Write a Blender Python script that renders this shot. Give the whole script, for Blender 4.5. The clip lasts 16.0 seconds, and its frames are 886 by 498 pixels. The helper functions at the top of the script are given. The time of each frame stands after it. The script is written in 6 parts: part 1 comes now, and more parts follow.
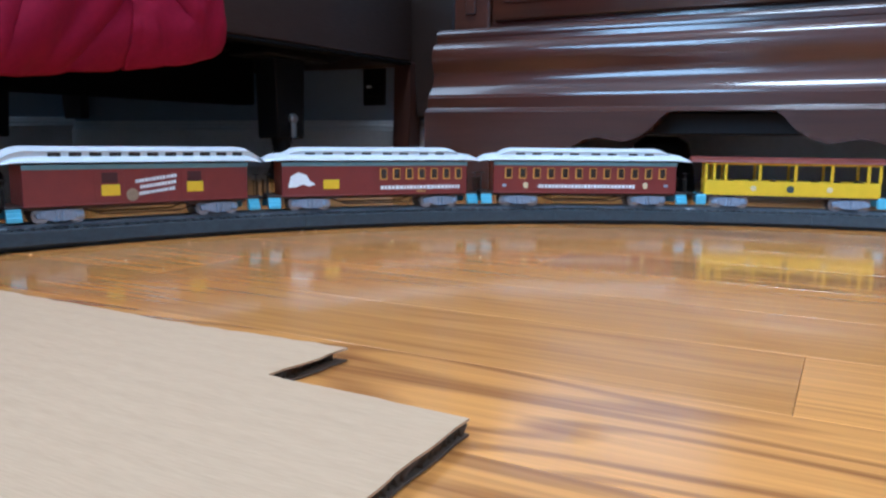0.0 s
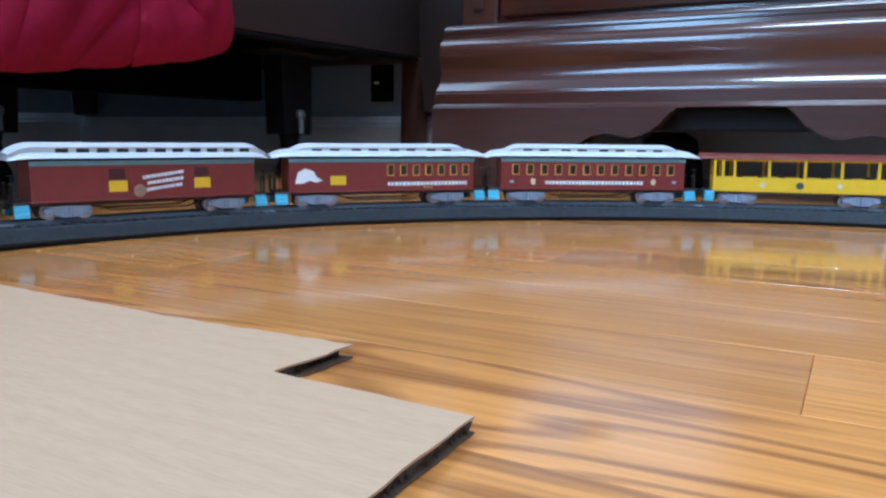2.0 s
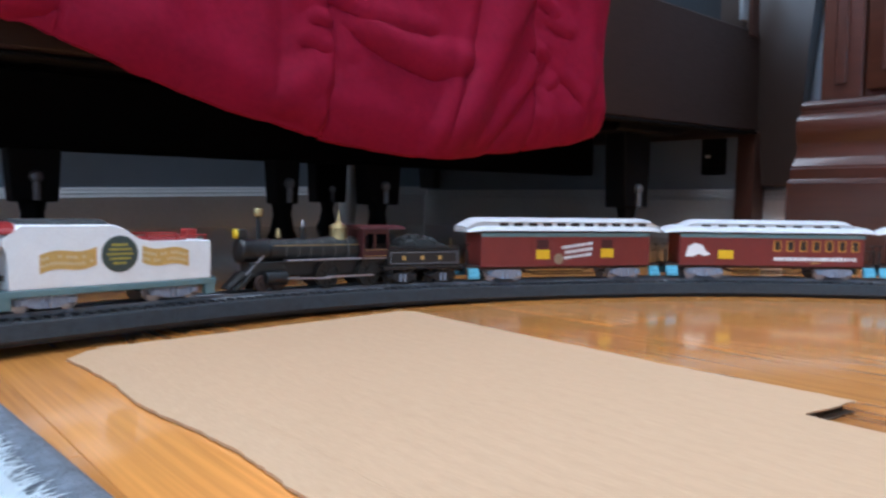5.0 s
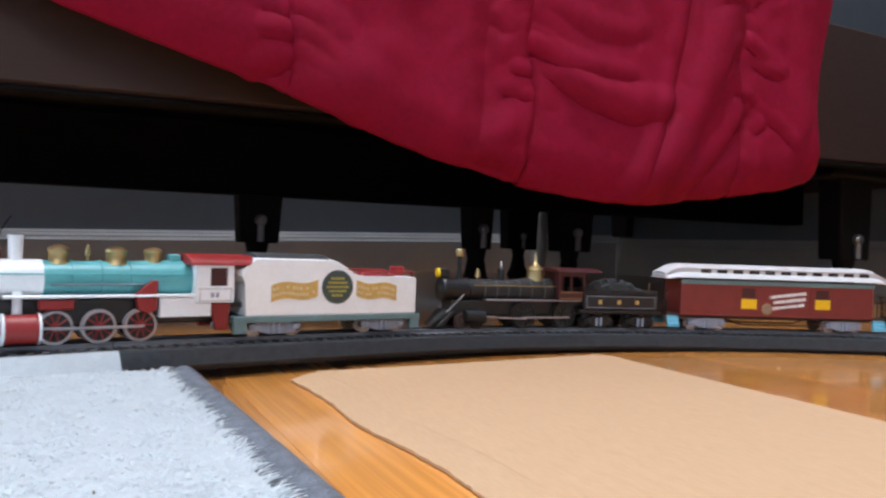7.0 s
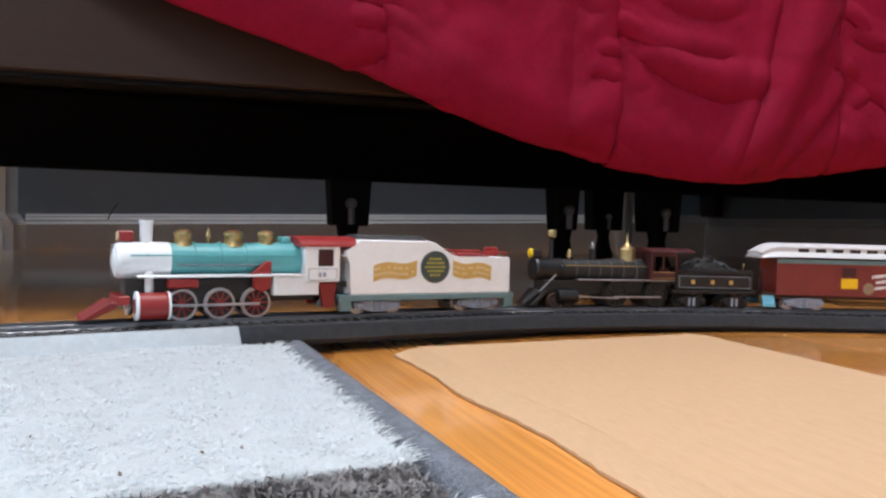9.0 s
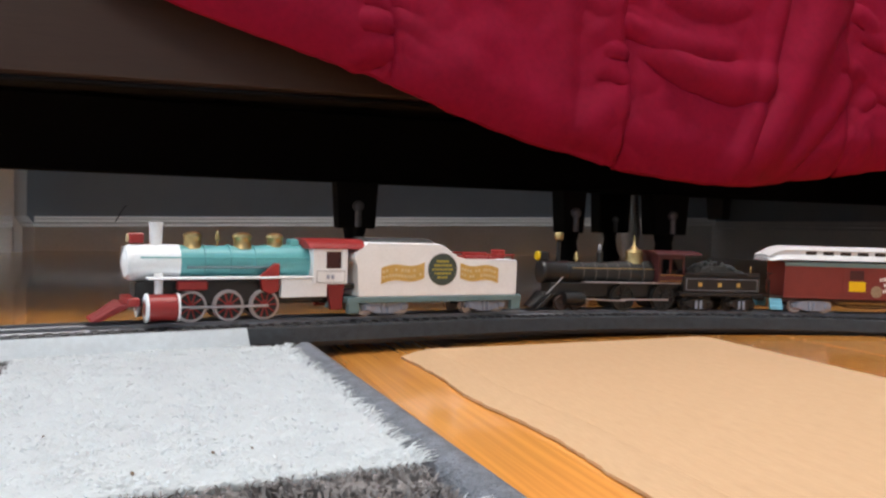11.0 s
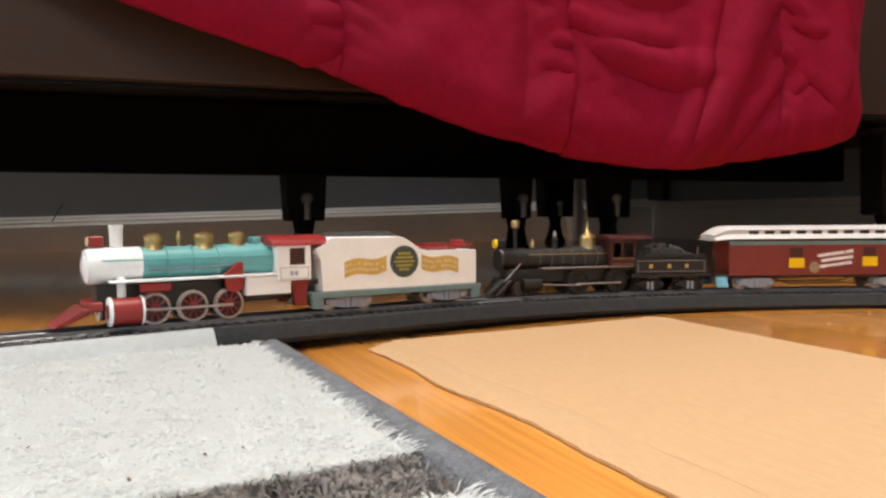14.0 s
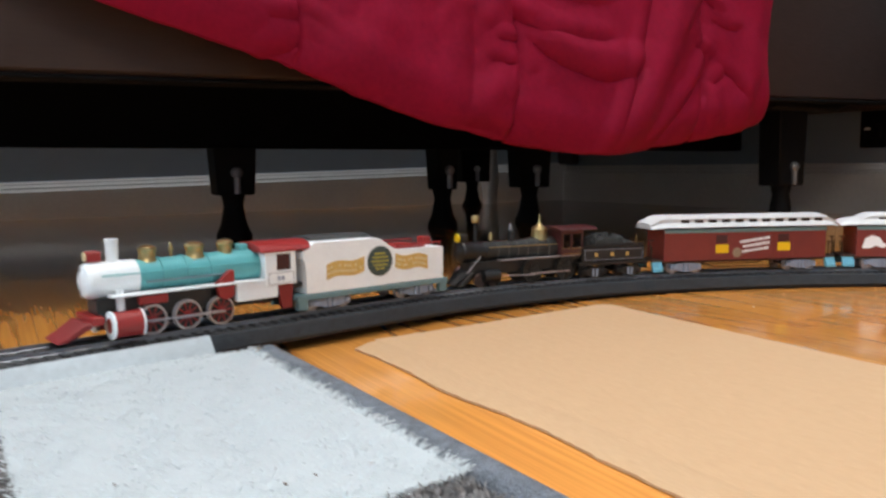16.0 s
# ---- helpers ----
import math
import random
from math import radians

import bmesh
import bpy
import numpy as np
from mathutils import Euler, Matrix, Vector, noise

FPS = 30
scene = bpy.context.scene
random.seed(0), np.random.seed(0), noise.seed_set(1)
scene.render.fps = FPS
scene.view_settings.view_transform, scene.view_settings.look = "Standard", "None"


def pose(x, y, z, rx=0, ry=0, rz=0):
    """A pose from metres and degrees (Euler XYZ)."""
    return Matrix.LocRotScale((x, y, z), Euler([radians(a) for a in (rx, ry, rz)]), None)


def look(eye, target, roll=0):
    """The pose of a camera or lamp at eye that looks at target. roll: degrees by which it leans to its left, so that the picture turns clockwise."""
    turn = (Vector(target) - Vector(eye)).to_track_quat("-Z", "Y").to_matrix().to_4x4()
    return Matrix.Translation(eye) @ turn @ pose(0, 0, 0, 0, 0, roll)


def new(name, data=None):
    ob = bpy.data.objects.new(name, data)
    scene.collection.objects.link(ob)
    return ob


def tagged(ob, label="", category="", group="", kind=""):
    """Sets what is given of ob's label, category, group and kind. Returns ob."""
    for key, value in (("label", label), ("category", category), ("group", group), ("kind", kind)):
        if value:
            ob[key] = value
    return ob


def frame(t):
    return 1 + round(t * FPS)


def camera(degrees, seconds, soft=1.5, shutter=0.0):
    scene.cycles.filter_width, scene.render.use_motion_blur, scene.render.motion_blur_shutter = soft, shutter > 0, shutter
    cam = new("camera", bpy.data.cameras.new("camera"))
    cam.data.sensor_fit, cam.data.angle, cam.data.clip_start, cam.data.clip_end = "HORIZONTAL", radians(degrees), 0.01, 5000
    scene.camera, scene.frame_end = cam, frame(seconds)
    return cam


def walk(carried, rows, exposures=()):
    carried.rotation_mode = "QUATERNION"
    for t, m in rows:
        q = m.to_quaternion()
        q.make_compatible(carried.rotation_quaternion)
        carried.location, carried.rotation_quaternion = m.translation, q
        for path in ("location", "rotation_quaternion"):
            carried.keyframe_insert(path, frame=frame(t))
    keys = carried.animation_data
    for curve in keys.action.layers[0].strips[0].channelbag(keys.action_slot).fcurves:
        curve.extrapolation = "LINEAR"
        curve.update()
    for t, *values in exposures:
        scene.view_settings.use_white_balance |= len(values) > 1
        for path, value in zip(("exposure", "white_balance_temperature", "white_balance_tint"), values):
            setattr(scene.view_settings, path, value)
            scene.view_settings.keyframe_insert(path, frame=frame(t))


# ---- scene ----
cam = camera(60.6, 16.0, soft=2.4, shutter=0.5)
PATH = [
    (0, (0.1650, -0.0316, 0.0643), (2.2078, 1.0577, -0.2749), 0.60),
    (0.5, (0.1650, -0.0316, 0.0643), (2.2019, 1.0682, -0.2714), 0.70),
    (1, (0.1650, -0.0316, 0.0643), (2.1996, 1.0729, -0.2726), 0.70),
    (1.5, (0.1650, -0.0316, 0.0643), (2.1996, 1.0729, -0.2796), 0.70),
    (2, (0.1661, -0.0316, 0.0643), (2.1961, 1.0776, -0.2866), 0.60),
    (2.5, (0.1661, -0.0304, 0.0643), (2.1879, 1.0939, -0.2855), 0.50),
    (3, (0.1626, -0.0281, 0.0643), (2.1598, 1.1501, -0.2492), 0.20),
    (3.5, (0.1427, -0.0164, 0.0679), (2.0756, 1.2694, -0.2328), 0.10),
    (4, (0.1123, -0.0023, 0.0702), (1.9293, 1.4508, -0.1778), 0.20),
    (4.5, (0.0866, 0.0000, 0.0690), (1.7410, 1.6427, -0.1310), 0.40),
    (5, (0.0737, -0.0105, 0.0690), (1.5690, 1.7831, -0.0819), 0.80),
    (7.5, (0.0597, -0.0164, 0.0643), (0.9781, 2.1352, 0.0421), 1.70),
    (8, (0.0538, -0.0222, 0.0643), (0.8915, 2.1622, 0.0035), 1.50),
    (8.5, (0.0538, -0.0234, 0.0643), (0.8529, 2.1750, -0.0035), 1.20),
    (9, (0.0526, -0.0234, 0.0643), (0.8365, 2.1809, -0.0105), 1.30),
    (11.5, (0.0515, -0.0246, 0.0643), (0.8167, 2.1867, 0.0035), 1.30),
    (12, (0.0526, -0.0246, 0.0643), (0.8237, 2.1844, 0.0175), 1.10),
    (12.5, (0.0515, -0.0246, 0.0643), (0.8307, 2.1820, 0.0269), 1.10),
    (13, (0.0456, -0.0269, 0.0655), (0.8213, 2.1809, 0.0608), 1.00),
    (13.5, (0.0480, -0.0222, 0.0643), (0.8670, 2.1680, -0.0117), 0.30),
    (14, (0.0410, -0.0269, 0.0667), (0.9664, 2.1200, -0.0386), -0.50),
    (14.5, (-0.0035, -0.0351, 0.0819), (1.0202, 2.0615, -0.0936), -1.00),
    (15, (-0.0117, -0.0363, 0.1041), (1.0858, 2.0229, -0.0796), -1.20),
    (15.5, (-0.0152, -0.0398, 0.1100), (1.1150, 1.9960, -0.1193), -1.10),
    (16, (-0.0047, -0.0304, 0.0948), (1.1817, 1.9703, -0.1556), -0.50),
]
EXPOSURES = [(0, 0.47, 5100, 5), (3, 0.47, 4980, 4), (4, 0.58, 5000, 1), (5, 0.58, 5750, 11), (8, 0.66, 6950, 17), (11.5, 0.63, 8050, 18), (13, 0.66, 8800, 19), (14, 0.72, 9100, 18), (14.5, 0.62, 7900, 17), (15, 0.62, 7800, 17), (16, 0.60, 7450, 13)]
walk(cam, [(t, look(e, g, r)) for t, e, g, r in PATH], EXPOSURES)

# ------------------------------------------------------------ light
world = bpy.data.worlds.new("daylight")
scene.world = world
world.use_nodes = True
wn, wl = world.node_tree.nodes, world.node_tree.links
sky = wn.new("ShaderNodeTexSky")
sky.sky_type, sky.sun_disc = "NISHITA", False
sky.sun_elevation, sky.sun_rotation = radians(42), radians(250)
wl.new(sky.outputs[0], wn["Background"].inputs[0])
wn["Background"].inputs[1].default_value = 0.12

ROOM_X0, ROOM_X1, ROOM_Y0, ROOM_Y1, ROOM_Z = -1.35, 1.40, -1.6, 1.66, 2.45


def window_lamp(name, m, sx, sy, power, color):
    d = bpy.data.lights.new(name, "AREA")
    d.shape, d.size, d.size_y, d.energy, d.color = "RECTANGLE", sx, sy, power, color
    ob = new(name, d)
    ob.matrix_world = m
    return ob


window_lamp("unseen_window_light", look((ROOM_X0 + 0.02, 0.955, 1.00), (ROOM_X0 + 1.0, 0.80, 0.90)), 1.16, 1.04, 42, (0.56, 0.78, 1.0))
# front fill light for train and cloth, in an added, unseen south window
window_lamp("unseen_window_light", look((-0.65, ROOM_Y0 + 0.03, 1.90), (0.0, 0.4, 0.30)), 1.1, 0.72, 11, (0.93, 0.97, 1.0))
# added north light, unseen; it falls behind the bed onto the baseboard
window_lamp("unseen_window_light", look((0.35, ROOM_Y1 - 0.02, 1.75), (0.35, 1.0, 0.9)), 1.3, 0.9, 14, (0.80, 0.90, 1.0))
CEILING_LAMP = (0.30, 0.10)
window_lamp("ceiling_lamp_light", pose(*CEILING_LAMP, ROOM_Z - 0.075), 0.56, 0.56, 18, (0.90, 0.95, 1.0)).data.shape = "DISK"


# ------------------------------------------------------------ materials
def mat(name, color, rough=0.5, metal=0.0, var=0.12, scale=40.0, bump=0.0, bscale=200.0, coat=0.0, spec=0.5):
    m = bpy.data.materials.new(name)
    m.use_nodes = True
    n, l = m.node_tree.nodes, m.node_tree.links
    b = n["Principled BSDF"]
    b.inputs["Roughness"].default_value = rough
    b.inputs["Metallic"].default_value = metal
    b.inputs["Coat Weight"].default_value = coat
    b.inputs["Coat Roughness"].default_value = 0.1
    b.inputs["Specular IOR Level"].default_value = spec
    geo = n.new("ShaderNodeNewGeometry")
    big = n.new("ShaderNodeTexNoise")
    big.inputs["Scale"].default_value = scale
    big.inputs["Detail"].default_value = 6
    fine = n.new("ShaderNodeTexNoise")
    fine.inputs["Scale"].default_value = scale * 9
    fine.inputs["Detail"].default_value = 3
    l.new(geo.outputs["Position"], big.inputs["Vector"])
    l.new(geo.outputs["Position"], fine.inputs["Vector"])
    add = n.new("ShaderNodeMath")
    add.operation = "ADD"
    l.new(big.outputs["Fac"], add.inputs[0])
    l.new(fine.outputs["Fac"], add.inputs[1])
    ramp = n.new("ShaderNodeMapRange")
    ramp.inputs["From Min"].default_value, ramp.inputs["From Max"].default_value = 0.7, 1.3
    ramp.inputs["To Min"].default_value, ramp.inputs["To Max"].default_value = 1 - var, 1 + var
    l.new(add.outputs[0], ramp.inputs["Value"])
    mix = n.new("ShaderNodeVectorMath")
    mix.operation = "SCALE"
    mix.inputs[0].default_value = color
    l.new(ramp.outputs[0], mix.inputs["Scale"])
    l.new(mix.outputs[0], b.inputs["Base Color"])
    rr = n.new("ShaderNodeMapRange")
    rr.inputs["To Min"].default_value, rr.inputs["To Max"].default_value = rough * 0.8, min(1, rough * 1.2)
    l.new(big.outputs["Fac"], rr.inputs["Value"])
    l.new(rr.outputs[0], b.inputs["Roughness"])
    if bump:
        bt = n.new("ShaderNodeTexNoise")
        bt.inputs["Scale"].default_value = bscale
        bt.inputs["Detail"].default_value = 4
        l.new(geo.outputs["Position"], bt.inputs["Vector"])
        bm_ = n.new("ShaderNodeBump")
        bm_.inputs["Strength"].default_value = bump
        bm_.inputs["Distance"].default_value = 0.002
        l.new(bt.outputs["Fac"], bm_.inputs["Height"])
        l.new(bm_.outputs[0], b.inputs["Normal"])
    return m


def wood(name, light, dark, rough, coat, grain_axis, across=70.0, along=3.0, bands=26.0, rnd=0.25, spec=0.5, bands_mix=0.55, relief=0.06, slope=0.0):
    """Wood with long grain along one axis ('x', 'y' or 'z'), its tone varied from piece to piece."""
    m = bpy.data.materials.new(name)
    m.use_nodes = True
    n, l = m.node_tree.nodes, m.node_tree.links
    b = n["Principled BSDF"]
    b.inputs["Coat Weight"].default_value, b.inputs["Coat Roughness"].default_value = coat, 0.09
    b.inputs["Specular IOR Level"].default_value = spec
    geo = n.new("ShaderNodeNewGeometry")
    info = n.new("ShaderNodeObjectInfo")
    rsum = n.new("ShaderNodeMath")
    rsum.operation = "ADD"
    l.new(info.outputs["Random"], rsum.inputs[0])
    l.new(geo.outputs["Random Per Island"], rsum.inputs[1])
    rfr = n.new("ShaderNodeMath")
    rfr.operation = "FRACT"
    l.new(rsum.outputs[0], rfr.inputs[0])
    off = n.new("ShaderNodeVectorMath")
    off.operation = "SCALE"
    off.inputs[0].default_value = (13.1, 17.3, 7.7)
    l.new(rfr.outputs[0], off.inputs["Scale"])
    pos = n.new("ShaderNodeVectorMath")
    pos.operation = "ADD"
    l.new(geo.outputs["Position"], pos.inputs[0])
    l.new(off.outputs[0], pos.inputs[1])

    def stretched(a, c):
        v = n.new("ShaderNodeVectorMath")
        v.operation = "MULTIPLY"
        v.inputs[1].default_value = tuple(a if ax == grain_axis else c for ax in "xyz")
        l.new(pos.outputs[0], v.inputs[0])
        return v
    fib = n.new("ShaderNodeTexNoise")
    fib.inputs["Scale"].default_value, fib.inputs["Detail"].default_value = 1.0, 5
    l.new(stretched(along * 3, across * 9).outputs[0], fib.inputs["Vector"])
    ring = n.new("ShaderNodeTexNoise")
    ring.inputs["Scale"].default_value, ring.inputs["Detail"].default_value = 1.0, 2
    ring.inputs["Distortion"].default_value = 0.0
    l.new(stretched(along, across * 0.34).outputs[0], ring.inputs["Vector"])
    # a steady ramp across the board, bent by the slow noise, gives long open grain lines
    ramp = n.new("ShaderNodeVectorMath")
    ramp.operation = "DOT_PRODUCT"
    ramp.inputs[1].default_value = tuple(along * 0.10 if ax == grain_axis else across * slope for ax in "xyz")
    l.new(pos.outputs[0], ramp.inputs[0])
    bent = n.new("ShaderNodeMath")
    bent.operation = "ADD"
    l.new(ramp.outputs["Value"], bent.inputs[0])
    l.new(ring.outputs["Fac"], bent.inputs[1])
    wv = n.new("ShaderNodeMath")
    wv.operation = "MULTIPLY"
    wv.inputs[1].default_value = bands
    l.new(bent.outputs[0], wv.inputs[0])
    fr = n.new("ShaderNodeMath")
    fr.operation = "SINE"
    l.new(wv.outputs[0], fr.inputs[0])
    cr = n.new("ShaderNodeMapRange")
    cr.inputs["From Min"].default_value, cr.inputs["From Max"].default_value = 0.0, 1.0
    l.new(fr.outputs[0], cr.inputs["Value"])
    # some pieces are boldly figured, others almost plain
    r2 = n.new("ShaderNodeMath")
    r2.operation = "MULTIPLY"
    r2.inputs[1].default_value = 7.31
    l.new(rfr.outputs[0], r2.inputs[0])
    r3 = n.new("ShaderNodeMath")
    r3.operation = "FRACT"
    l.new(r2.outputs[0], r3.inputs[0])
    fig = n.new("ShaderNodeMapRange")
    fig.inputs["From Min"].default_value = 0.42
    fig.inputs["To Min"].default_value, fig.inputs["To Max"].default_value = bands_mix * 0.15, bands_mix * 1.15
    l.new(r3.outputs[0], fig.inputs["Value"])
    m1 = n.new("ShaderNodeMath")
    m1.operation = "MULTIPLY_ADD"
    l.new(cr.outputs[0], m1.inputs[0])
    l.new(fig.outputs[0], m1.inputs[1])
    f2 = n.new("ShaderNodeMapRange")
    f2.inputs["From Min"].default_value, f2.inputs["From Max"].default_value = 0.35, 0.75
    f2.inputs["To Max"].default_value = 0.38
    l.new(fib.outputs["Fac"], f2.inputs["Value"])
    l.new(f2.outputs[0], m1.inputs[2])
    col = n.new("ShaderNodeMix")
    col.data_type = "RGBA"
    col.inputs["A"].default_value, col.inputs["B"].default_value = (*light, 1), (*dark, 1)
    l.new(m1.outputs[0], col.inputs["Factor"])
    tone = n.new("ShaderNodeMapRange")
    tone.inputs["To Min"].default_value, tone.inputs["To Max"].default_value = 1 - rnd, 1 + rnd
    l.new(rfr.outputs[0], tone.inputs["Value"])
    sc = n.new("ShaderNodeVectorMath")
    sc.operation = "SCALE"
    l.new(col.outputs["Result"], sc.inputs[0])
    l.new(tone.outputs[0], sc.inputs["Scale"])
    l.new(sc.outputs[0], b.inputs["Base Color"])
    rg = n.new("ShaderNodeMapRange")
    rg.inputs["To Min"].default_value, rg.inputs["To Max"].default_value = rough * 0.85, rough * 1.25
    l.new(fib.outputs["Fac"], rg.inputs["Value"])
    l.new(rg.outputs[0], b.inputs["Roughness"])
    bp = n.new("ShaderNodeBump")
    bp.inputs["Strength"].default_value, bp.inputs["Distance"].default_value = relief, 0.001
    l.new(m1.outputs[0], bp.inputs["Height"])
    l.new(bp.outputs[0], b.inputs["Normal"])
    return m


M_floor = wood("oak_floor", (0.84, 0.345, 0.078), (0.25, 0.080, 0.022), 0.20, 0.7, "y", across=56, along=3.2, bands=52, rnd=0.12, bands_mix=0.50, slope=0.10)
M_cherry = wood("dark_cherry", (0.070, 0.020, 0.0095), (0.024, 0.0068, 0.0034), 0.40, 0.8, "y", across=16, along=3, bands=10, rnd=0.1, relief=0.004, spec=0.15)
M_cherry.node_tree.nodes["Principled BSDF"].inputs["Coat Roughness"].default_value = 0.14
M_cherry.node_tree.nodes["Principled BSDF"].inputs["Coat IOR"].default_value = 1.62
M_rail = wood("espresso_wood", (0.044, 0.023, 0.016), (0.032, 0.017, 0.012), 0.5, 0.0, "x", across=60, along=3, bands=10, rnd=0.05, spec=0.38, bands_mix=0.2, relief=0.01)
M_head = wood("headboard_wood", (0.043, 0.025, 0.018), (0.032, 0.018, 0.013), 0.45, 0.6, "z", across=60, along=3, bands=10, rnd=0.05, spec=0.5, bands_mix=0.2, relief=0.01)
M_head.node_tree.nodes["Principled BSDF"].inputs["Coat Roughness"].default_value = 0.35
M_post = wood("brown_wood", (0.075, 0.030, 0.020), (0.04, 0.015, 0.011), 0.4, 0.1, "z", across=40, along=3, bands=12, rnd=0.05)
M_wall = mat("wall_paint", (0.30, 0.365, 0.43), 0.75, var=0.03, scale=3, bump=0.08, bscale=500)
M_ceiling = mat("ceiling_paint", (0.80, 0.80, 0.79), 0.85, var=0.03, scale=3, bump=0.1, bscale=300)
M_trim = mat("white_trim", (0.80, 0.80, 0.78), 0.35, var=0.05, scale=15)
M_card = wood("cardboard", (0.575, 0.365, 0.212), (0.44, 0.272, 0.150), 0.85, 0.0, "y", across=260, along=55, bands=12, rnd=0.03, spec=0.15, bands_mix=0.15, relief=0.05)
_n, _l = M_card.node_tree.nodes, M_card.node_tree.links
_g = _n.new("ShaderNodeNewGeometry")
_w = _n.new("ShaderNodeTexWave")
_w.wave_type, _w.bands_direction = "BANDS", "X"
_w.inputs["Scale"].default_value, _w.inputs["Distortion"].default_value, _w.inputs["Detail"].default_value = 40.0, 3.5, 3.0
_w.inputs["Detail Scale"].default_value = 0.6
_l.new(_g.outputs["Position"], _w.inputs["Vector"])
_q = _n.new("ShaderNodeBump")
_q.inputs["Strength"].default_value, _q.inputs["Distance"].default_value = 0.15, 0.0008
_l.new(_w.outputs["Fac"], _q.inputs["Height"])
_old = next(x for x in _n if x.type == "BUMP" and x != _q)
_l.new(_old.outputs[0], _q.inputs["Normal"])
_l.new(_q.outputs[0], _n["Principled BSDF"].inputs["Normal"])
M_core = mat("cardboard_core", (0.16, 0.11, 0.075), 0.9, var=0.2, scale=200, spec=0.1)
M_rugw = mat("rug_white", (0.78, 0.825, 0.83), 0.95, var=0.04, scale=90, spec=0.1)
for _m in (M_rugw,):
    _n, _l = _m.node_tree.nodes, _m.node_tree.links
    _t, _x = _n.new("ShaderNodeBsdfTranslucent"), _n.new("ShaderNodeMixShader")
    _t.inputs["Color"].default_value = (0.86, 0.88, 0.89, 1)
    _x.inputs["Fac"].default_value = 0.45
    _l.new(_n["Principled BSDF"].outputs[0], _x.inputs[1])
    _l.new(_t.outputs[0], _x.inputs[2])
    _l.new(_x.outputs[0], _n["Material Output"].inputs["Surface"])
M_rugg = mat("rug_grey", (0.22, 0.205, 0.20), 0.95, var=0.35, scale=70, spec=0.1)
M_rugb = mat("rug_backing", (0.17, 0.185, 0.21), 0.95, var=0.4, scale=260, bump=1.0, bscale=900)
M_bed = mat("roadbed_black", (0.030, 0.036, 0.042), 0.5, spec=0.4, var=0.35, scale=250, bump=0.35, bscale=1600)
M_bedg = mat("roadbed_grey", (0.50, 0.56, 0.59), 0.55, var=0.12, scale=250, bump=0.35, bscale=1600)
M_tie = mat("tie_plastic", (0.024, 0.024, 0.026), 0.36, var=0.3, scale=400)
M_steel = mat("rail_steel", (0.30, 0.31, 0.33), 0.58, 1.0, var=0.1, scale=200)
M_red_cloth = mat("red_comforter", (0.275, 0.0064, 0.033), 0.75, var=0.12, scale=25, bump=0.2, bscale=1400, spec=0.12)
M_black = mat("black_plastic", (0.006, 0.006, 0.007), 0.6, var=0.2, scale=100, spec=0.2)
# near-black colour that keeps the parts under the bed dark
M_underbed = mat("underbed_black", (0.006, 0.006, 0.007), 0.9, var=0.2, scale=300, spec=0.1)
M_chrome = mat("bright_metal", (0.62, 0.63, 0.65), 0.25, 1.0, var=0.1, scale=100)
M_bolt = mat("dull_bolt_metal", (0.34, 0.35, 0.37), 0.5, 0.8, var=0.2, scale=300)
M_greymetal = mat("grey_metal", (0.42, 0.44, 0.46), 0.4, 0.6, var=0.1, scale=100)
M_mattress = mat("slate_ticking", (0.050, 0.064, 0.080), 0.8, var=0.06, scale=40, bump=0.2, bscale=600)
M_glass = bpy.data.materials.new("window_glass")
M_glass.use_nodes = True
_b = M_glass.node_tree.nodes["Principled BSDF"]
_b.inputs["Transmission Weight"].default_value, _b.inputs["Roughness"].default_value = 1.0, 0.0
# model train colours
T_white = mat("train_white", (0.89, 0.93, 0.95), 0.35, var=0.05, scale=120)
T_cream = mat("roof_white", (0.70, 0.70, 0.70), 0.45, var=0.06, scale=120)
T_teal = mat("train_teal", (0.10, 0.42, 0.44), 0.32, var=0.1, scale=150)
T_tealgrey = mat("train_grey_teal", (0.13, 0.23, 0.25), 0.5, var=0.1, scale=150)
T_blue = mat("step_blue", (0.15, 0.50, 0.66), 0.45, var=0.1, scale=150)
T_red = mat("train_red", (0.33, 0.026, 0.024), 0.4, var=0.1, scale=150)
T_pilot = mat("pilot_red", (0.24, 0.018, 0.018), 0.5, var=0.1, scale=150)
T_maroon = mat("coach_maroon", (0.195, 0.028, 0.023), 0.42, var=0.08, scale=150)
T_darkred = mat("cab_maroon", (0.06, 0.012, 0.012), 0.45, var=0.1, scale=150)
T_roofred = mat("roof_red", (0.17, 0.028, 0.016), 0.5, var=0.1, scale=150)
T_yellow = mat("train_yellow", (0.80, 0.52, 0.01), 0.45, var=0.06, scale=150)
T_winyellow = mat("window_yellow", (0.75, 0.36, 0.06), 0.45, var=0.06, scale=150)
T_lime = mat("flatcar_lime", (0.62, 0.62, 0.06), 0.45, var=0.06, scale=150)
T_load = mat("load_brown", (0.155, 0.082, 0.078), 0.8, var=0.15, scale=200, bump=0.2, bscale=900)
T_black = mat("train_black", (0.012, 0.012, 0.012), 0.38, var=0.2, scale=200)
T_dark = mat("dark_green_black", (0.016, 0.017, 0.016), 0.5, var=0.2, scale=200)
T_under = mat("underframe_brown", (0.060, 0.035, 0.028), 0.7, var=0.2, scale=200)
T_truck = mat("truck_grey", (0.30, 0.35, 0.44), 0.5, var=0.15, scale=300)
T_brass = mat("brass", (0.50, 0.38, 0.18), 0.36, 1.0, var=0.1, scale=200)
T_gold = mat("gold_paint", (0.62, 0.40, 0.12), 0.5, var=0.12, scale=400)
